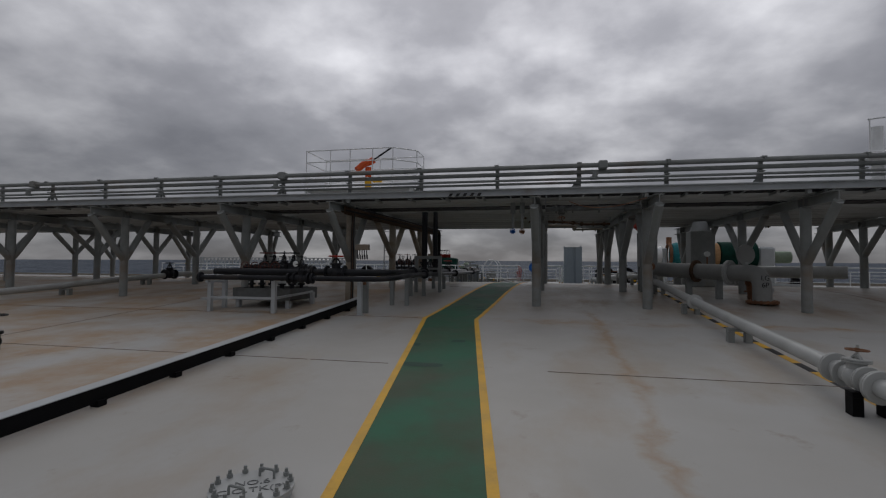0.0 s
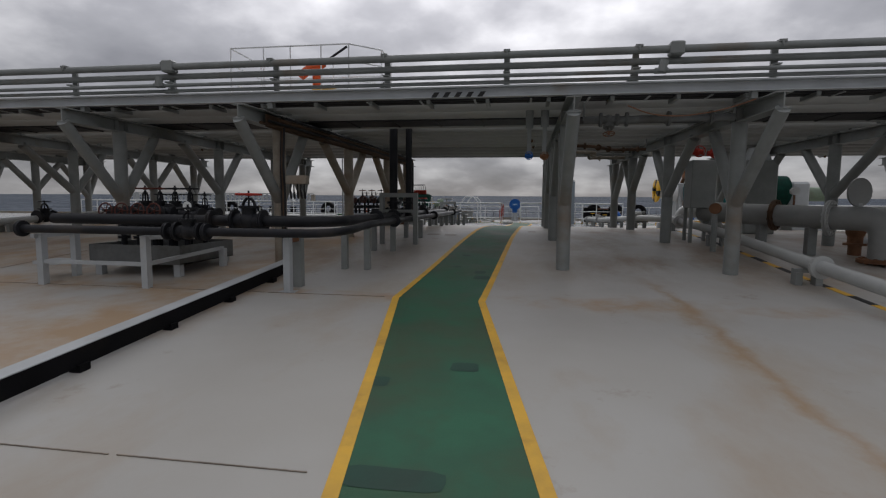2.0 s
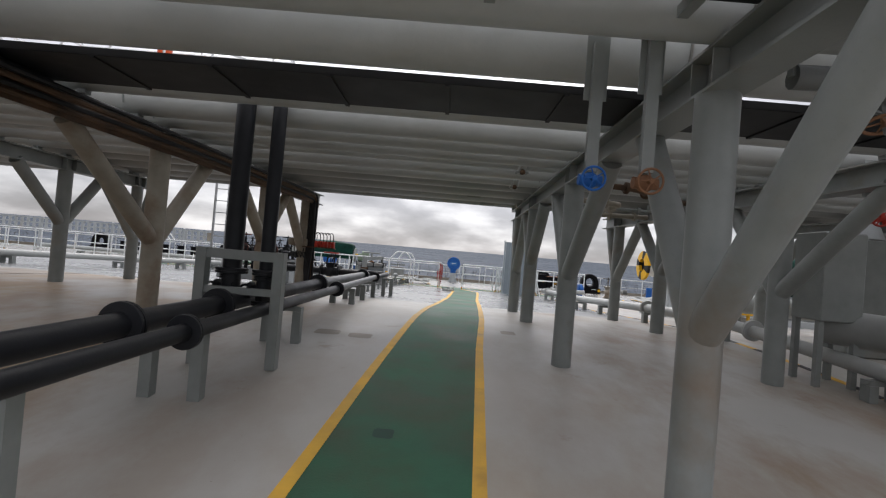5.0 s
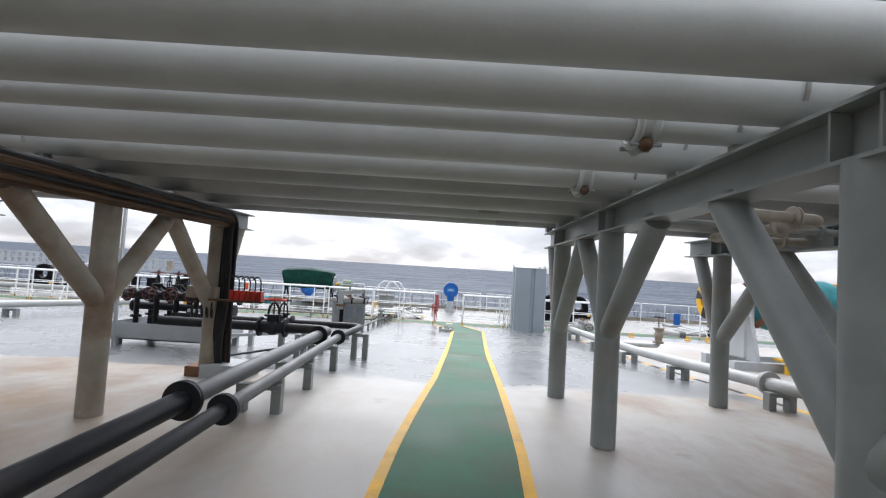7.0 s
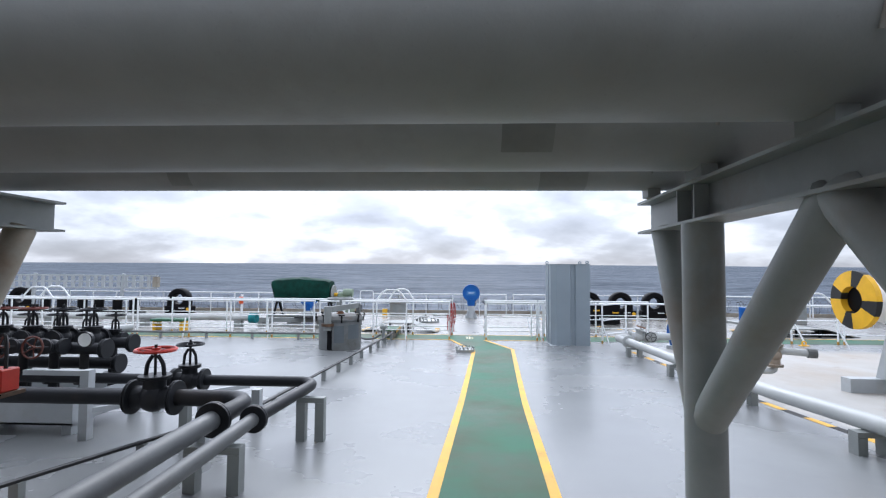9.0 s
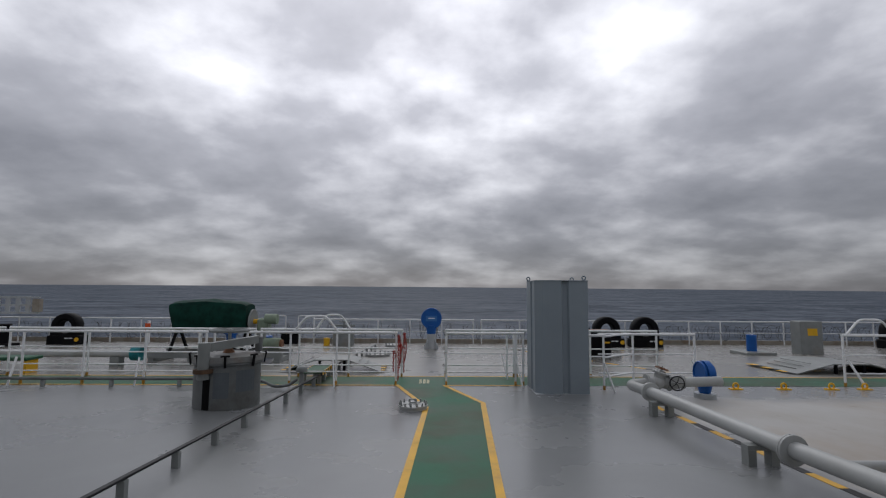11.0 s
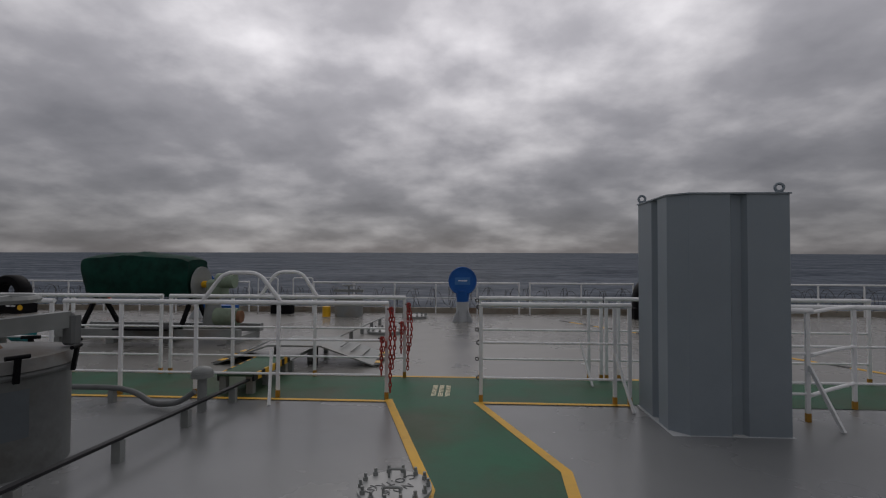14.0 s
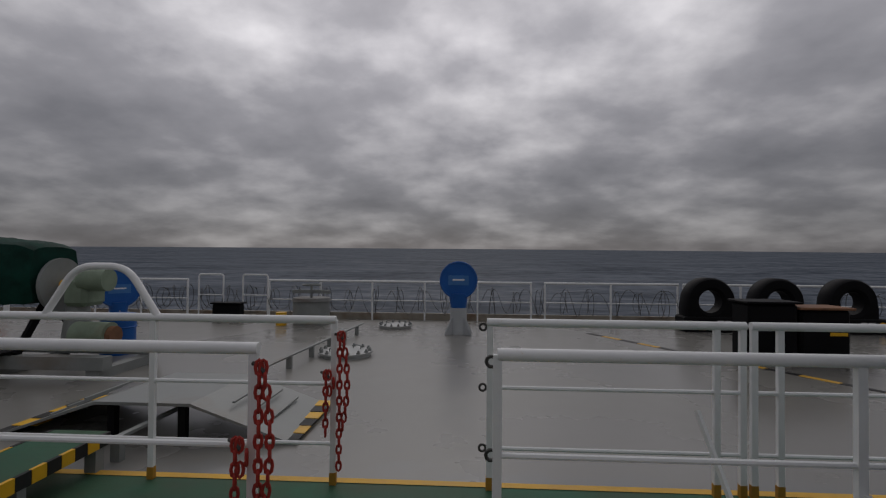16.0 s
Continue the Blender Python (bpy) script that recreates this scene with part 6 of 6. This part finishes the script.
def chock(x, y, s=1.0, mark=True):
    z = dk(y)
    t = thing("panama_chock", (x, y, z), "black cast steel mooring chock with a round opening", "mooring chock", "mooring chocks")
    for name, y0, y1, dx, top in (("ring", y - 0.22, y + 0.22, 0.0, 1.17),):
        mesh = B()
        n, hole, half = 36, 0.25 * s, 0.52 * s
        hz_ = z + (top - 0.5) * s
        inner, outer = [], []
        for k in range(n):
            w = 2 * math.pi * k / n
            c_, d_ = math.cos(w), math.sin(w)
            inner.append((x + dx + c_ * hole, hz_ + d_ * hole))
            if d_ >= 0:
                outer.append((x + dx + c_ * half, hz_ + d_ * half))
            else:
                f = min(half * 1.04 / max(abs(c_), 1e-6), (hz_ - z + 0.02) / abs(d_))
                outer.append((x + dx + c_ * f, hz_ + d_ * f))
        loops = [[mesh.verts.new((px, yy, pz)) for px, pz in shape] for shape, yy in ((inner, y0 + 0.06), (outer, y0 + 0.05), (outer, y1 - 0.05), (inner, y1 - 0.06))]
        lip = [[mesh.verts.new((x + dx + (px - x - dx) * g, yy, hz_ + (pz - hz_) * g)) for px, pz in shape] for shape, g, yy in ((inner, 1.25, y0), (outer, 0.93, y0), (outer, 0.93, y1), (inner, 1.25, y1))]
        order = [loops[0], lip[0], lip[1], loops[1], loops[2], lip[2], lip[3], loops[3]]
        for a, b in zip(order, order[1:] + order[:1]):
            for k in range(n):
                mesh.faces.new((a[k], a[(k + 1) % n], b[(k + 1) % n], b[k]))
        bmesh.ops.recalc_face_normals(mesh, faces=mesh.faces)
        part(name, mesh, M_bitumen, t, smooth=True)
    part("base_block", box(B(), x - 0.6 * s, x + 0.66 * s, y - 0.26, y + 0.26, z - 0.02, z + 0.34 * s, 0.03), M_bitumen, t)
    if mark:
        part("yellow_spot", cyl(B(), (x + 0.55 * s, y - 0.262, z + 0.19), (x + 0.55 * s, y - 0.27, z + 0.19), 0.085, 16), M_yellow2, t, "yellow painted spot")
        for k in range(2):
            part("marking_bar", box(B(), x + 0.1 + 0.16 * k, x + 0.23 + 0.16 * k, y - 0.266, y - 0.261, z + 0.22, z + 0.26), M_white, t)
    return t


for x in (6.2, 7.66, 9.2, 19.5, -13.5, -21.5):
    chock(x, 42.5)
for x, h in ((5.4, 0.9), (6.15, 0.82)):
    t = thing("bitts", (x, 38.95, dk(39)), "black steel mooring bitt box", "bitts", "mooring bitts")
    part("bitt_body", box(B(), x - 0.36, x + 0.36, 38.8, 39.3, dk(39) - 0.02, dk(39) + h, 0.04), M_bitumen, t)
    part("bitt_cap", box(B(), x - 0.4, x + 0.4, 38.76, 39.34, dk(39) + h, dk(39) + h + 0.035, 0.01), M_bitumen if x < 6 else M_rust, t)
    part("yellow_mark", box(B(), x + 0.05, x + 0.3, 38.795, 38.799, dk(39) + h - 0.38, dk(39) + h - 0.33), M_yellow2, t)
for x in (-15.5, -17.2, -19.0):
    t = thing("bitts", (x, 41.5, dk(41.5)), "black steel mooring bitts on a low bed", "bitts", "mooring bitts")
    for dx in (-0.4, 0.4):
        part("bollard", cyl(B(), (x + dx, 41.5, dk(41.5) + 0.1), (x + dx, 41.5, dk(41.5) + 0.75), 0.2, 18), M_bitumen, t, smooth=True)
        part("bollard_cap", cyl(B(), (x + dx, 41.5, dk(41.5) + 0.751), (x + dx, 41.5, dk(41.5) + 0.8), 0.24, 18), M_bitumen, t)
    part("bed", box(B(), x - 0.8, x + 0.8, 41.2, 41.8, dk(41.5) - 0.02, dk(41.5) + 0.1), M_bitumen, t)

# hazard line across the outer deck by the chocks
for k in range(16):
    a = Vector((3.4, 41.8)).lerp(Vector((6.8, 35.2)), k / 16)
    b = Vector((3.4, 41.8)).lerp(Vector((6.8, 35.2)), (k + 1) / 16)
    mesh = bar(B(), (a.x, a.y, dk(a.y) + 0.002), (b.x, b.y, dk(b.y) + 0.002), 0.1, 0.006)
    solo("hazard_line", mesh, M_yellow if k % 2 else M_letter, "yellow and black hazard line painted on the deck", "line", "structure")

# ---- gangway stowed along the ship's side ----
gw = thing("accommodation_ladder", (-22, 42.6, dk(42.6)), "stowed grey aluminium gangway with a row of round holes", "gangway")
for z in (2.72, 3.32):
    part("chord", box(B(), -31, -14.6, 42.4, 42.48, z, z + 0.07), M_lightgrey, gw)
for k in range(42):
    x = -30.9 + 0.385 * k
    part("upright", box(B(), x, x + 0.16, 42.41, 42.47, 2.79, 3.32), M_lightgrey, gw)
part("mid_chord", box(B(), -31, -14.6, 42.415, 42.465, 3.02, 3.09), M_lightgrey, gw)
part("end_box", box(B(), -14.82, -14.56, 42.36, 42.56, 2.8, 3.3), M_brown, gw, "rust-stained end bracket")
for x in (-30, -25.5, -21, -16.5):
    part("davit_leg", bar(B(), (x, 42.5, dk(42.5)), (x + 0.15, 42.5, 3.45), 0.12, 0.12), M_lightgrey, gw)

# ---- smaller ventilators and boxes to the side ----


def cowl_vent(x, y, s=1.0):
    z = dk(y)
    t = thing("deck_ventilator", (x, y, z), "blue cowl ventilator on a grey deck plate", "ventilator", "blue ventilators")
    part("base_plate", cyl(B(), (x, y, z - 0.01), (x, y, z + 0.09), 0.24 * s, 20), M_lightgrey, t, smooth=True)
    part("neck", cyl(B(), (x, y, z + 0.09), (x, y, z + 0.3 * s), 0.12 * s, 18, 0.17 * s), M_blue, t, smooth=True)
    mesh = cyl(B(), (x - 0.1 * s, y, z + 0.55 * s), (x + 0.16 * s, y, z + 0.55 * s), 0.3 * s, 26)
    bmesh.ops.bevel(mesh, geom=[ed for ed in mesh.edges if len(ed.link_faces) == 2 and ed.calc_face_angle(0) > 1.2], offset=0.05, segments=2, affect="EDGES")
    head = part("cowl", mesh, M_blue, t, smooth=True)
    part("cowl_rim", torus(B(), (x - 0.1 * s, y, z + 0.55 * s), (1, 0, 0), 0.27 * s, 0.02, 24, 6), M_blue, head)
    return t


cowl_vent(5.75, 32.1, 0.8)
t = thing("plastic_drum", (11.9, 40.0, dk(40)), "blue plastic drum on a low grey plinth", "drum")
part("plinth", box(B(), 11.4, 12.45, 39.5, 40.5, dk(40) - 0.02, dk(40) + 0.1, 0.02), M_steel, t)
part("drum_body", cyl(B(), (11.9, 40.0, dk(40) + 0.101), (11.9, 40.0, dk(40) + 0.66), 0.16, 20), M_blue, t, smooth=True)
t = thing("equipment_box", (14.0, 40.2, dk(40.2)), "grey steel equipment box with a yellow notice", "box")
part("case", box(B(), 13.6, 14.4, 39.9, 40.4, dk(40.2) - 0.02, dk(40.2) + 1.15, 0.02), M_steel, t)
part("notice", box(B(), 13.85, 14.2, 39.893, 39.899, dk(40.2) + 0.65, dk(40.2) + 0.9), M_yellow2, t, "yellow notice plate")
for x in (6.9, 7.9, 8.9, 9.6, 12.5):
    t = thing("lashing_eye", (x, 33.0, dk(33)), "small yellow lashing eye on the deck", "lashing eye", "lashing eyes")
    part("eye", torus(B(), (x, 33.0, dk(33) + 0.07), (0, 1, 0), 0.055, 0.02, 14, 6), M_yellow2, t)
    part("pad", box(B(), x - 0.12, x + 0.12, 32.94, 33.06, dk(33) - 0.005, dk(33) + 0.02), M_yellow2, t)

# ---- hose winch with striped warping end ----
vx, vy = 6.05, 26.7
vz = dk(vy)
CZ = 3.27
hw = thing("mooring_winch", (7.6, vy, vz), "mooring winch with a striped warping drum and a teal tarpaulin", "winch")
seg = 12
for k in range(seg):
    w = np.linspace(2 * math.pi * k / seg, 2 * math.pi * (k + 1) / seg, 4)
    mesh = B()
    ring = [(0.2, 0.0), (0.43, 0.02), (0.43, 0.1), (0.28, 0.14), (0.2, 0.14)]
    cols = [[mesh.verts.new((vx + d, vy + math.cos(a) * r, CZ + math.sin(a) * r)) for r, d in ring] for a in w]
    for a, b in zip(cols, cols[1:]):
        for j in range(len(ring)):
            mesh.faces.new((a[j], b[j], b[(j + 1) % len(ring)], a[(j + 1) % len(ring)]))
    mesh.faces.new(cols[0][::-1])
    mesh.faces.new(cols[-1])
    bmesh.ops.recalc_face_normals(mesh, faces=mesh.faces)
    part("rim_segment", mesh, M_yellow2 if k % 3 else M_letter, hw)
# flat black disc: the dark inside of the hollow drum put into colour
part("drum_mouth", cyl(B(), (vx + 0.1, vy, CZ), (vx + 0.139, vy, CZ), 0.2, 20), M_bitumen, hw)
part("warping_drum", cyl(B(), (vx + 0.141, vy, CZ), (vx + 0.75, vy, CZ), 0.27, 28, 0.4), M_white, hw, "white warping drum", smooth=True)
part("bearing_post", box(B(), vx + 0.76, vx + 0.98, vy - 0.25, vy + 0.25, vz + 0.2, CZ + 0.3, 0.04), M_lightgrey, hw)
part("brake_band", torus(B(), (vx + 1.1, vy, CZ), (1, 0, 0), 0.5, 0.07, 30, 8), M_rust, hw, "rusty orange brake band", smooth=True)
part("brake_lever", box(B(), vx + 1.0, vx + 1.2, vy - 0.1, vy + 0.1, CZ + 0.5, CZ + 0.8), M_rust, hw)
mesh = B()
rings = []
for k, xx in enumerate(np.linspace(1.2, 2.75, 12)):
    ring = []
    for j in range(22):
        w = 2 * math.pi * j / 22
        r = (0.56 + 0.035 * noise.noise((xx * 4, math.cos(w) * 2, math.sin(w) * 2))) * (0.9 if k in (0, 11) else 1)
        ring.append(mesh.verts.new((vx + xx, vy + math.cos(w) * r, CZ + math.sin(w) * r * (1.05 if math.sin(w) < 0 else 1))))
    rings.append(ring)
for a, b in zip(rings, rings[1:]):
    for j in range(22):
        mesh.faces.new((a[j], a[(j + 1) % 22], b[(j + 1) % 22], b[j]))
mesh.faces.new(rings[0][::-1])
mesh.faces.new(rings[-1])
bmesh.ops.recalc_face_normals(mesh, faces=mesh.faces)
part("drum_cover", mesh, M_teal, hw, "teal tarpaulin lashed over the rope drum", smooth=True)
part("rope_coil", cyl(B(), (vx + 2.78, vy, CZ), (vx + 3.1, vy, CZ), 0.52, 28), M_rope, hw, "tan rope", smooth=True)
mesh = B()
rings = []
for k, xx in enumerate(np.linspace(3.15, 4.6, 10)):
    rings.append([mesh.verts.new((vx + xx, vy + math.cos(2 * math.pi * j / 22) * 0.57 * (1 + 0.05 * noise.noise((xx * 4, j * 0.8, 3))), CZ + math.sin(2 * math.pi * j / 22) * 0.58)) for j in range(22)])
for a, b in zip(rings, rings[1:]):
    for j in range(22):
        mesh.faces.new((a[j], a[(j + 1) % 22], b[(j + 1) % 22], b[j]))
mesh.faces.new(rings[0][::-1])
mesh.faces.new(rings[-1])
bmesh.ops.recalc_face_normals(mesh, faces=mesh.faces)
part("drum_cover", mesh, M_tarp, hw, "dark green tarpaulin over the second drum", smooth=True)
part("gear_case", box(B(), vx + 4.65, vx + 5.3, vy - 0.4, vy + 0.4, vz + 0.2, CZ + 0.35, 0.08), M_lightgrey, hw)
part("drive_motor", cyl(B(), (vx + 5.3, vy, CZ - 0.1), (vx + 6.0, vy, CZ - 0.1), 0.26, 20), M_motor, hw, smooth=True)
for y in (vy - 0.55, vy + 0.55):
    part("bed_beam", box(B(), vx + 0.3, vx + 6.1, y - 0.1, y + 0.1, vz - 0.02, vz + 0.2), M_lightgrey, hw)
for x in (0.5, 2.9, 4.7):
    mesh = B()
    prism(mesh, ((-0.6, 0), (0.6, 0), (0.25, CZ - vz - 0.3), (-0.25, CZ - vz - 0.3)), (vx + x + 0.3, vy, vz + 0.2), (vx + x + 0.38, vy, vz + 0.2), (0, 1, 0), (0, 0, 1))
    part("cheek", mesh, M_lightgrey, hw)
part("guard_step", box(B(), vx + 1.1, vx + 2.8, vy - 1.0, vy - 0.66, vz + 0.28, vz + 0.33), M_yellow2, hw, "yellow edged step")
for x in (1.2, 2.7):
    part("step_leg", box(B(), vx + x - 0.03, vx + x + 0.03, vy - 0.98, vy - 0.9, vz - 0.03, vz + 0.279), M_yellow2, hw)

# far gear by the walkway on the left
t = thing("hose_saddle", (-9.2, 34.9, dk(35)), "green and yellow hose saddle beside the walkway", "saddle")
part("saddle_top", box(B(), -9.9, -8.8, 34.75, 35.3, dk(35) + 0.3, dk(35) + 0.38, 0.02), M_green, t)
for x in (-9.8, -8.9):
    part("saddle_leg", box(B(), x - 0.05, x + 0.05, 34.85, 35.2, dk(35) - 0.005, dk(35) + 0.3), M_yellow2, t)
t = thing("pipe_bundle", (-10.5, 36.2, dk(36.2)), "grey pipe with flanges along the outer walkway", "pipe")
part("pipe_run", tube(B(), [(-20, 36.2, dk(36) + 0.32), (-7.2, 36.2, dk(36) + 0.32)], 0.1, 14), M_pipe, t, smooth=True)
for x in (-18.0, -14.5, -11.0, -7.6):
    part("stool", box(B(), x - 0.12, x + 0.12, 36.08, 36.32, dk(36.2) - 0.005, dk(36.2) + 0.24), M_steel, t)
part("teal_cap", cyl(B(), (-7.2, 36.2, dk(36) + 0.32), (-6.95, 36.2, dk(36) + 0.32), 0.18, 18), M_teal, t, "teal end cap", smooth=True)
for x in (-10.6,):
    t = thing("lifebuoy_post", (x, 42.9, dk(42.9)), "white post with a red fire hose nozzle", "post")
    part("post", cyl(B(), (x, 42.9, dk(42.9)), (x, 42.9, dk(42.9) + 0.9), 0.06, 10), M_white, t)
    part("nozzle", box(B(), x - 0.1, x + 0.1, 42.8, 42.83, dk(42.9) + 0.45, dk(42.9) + 0.8), M_orange, t)
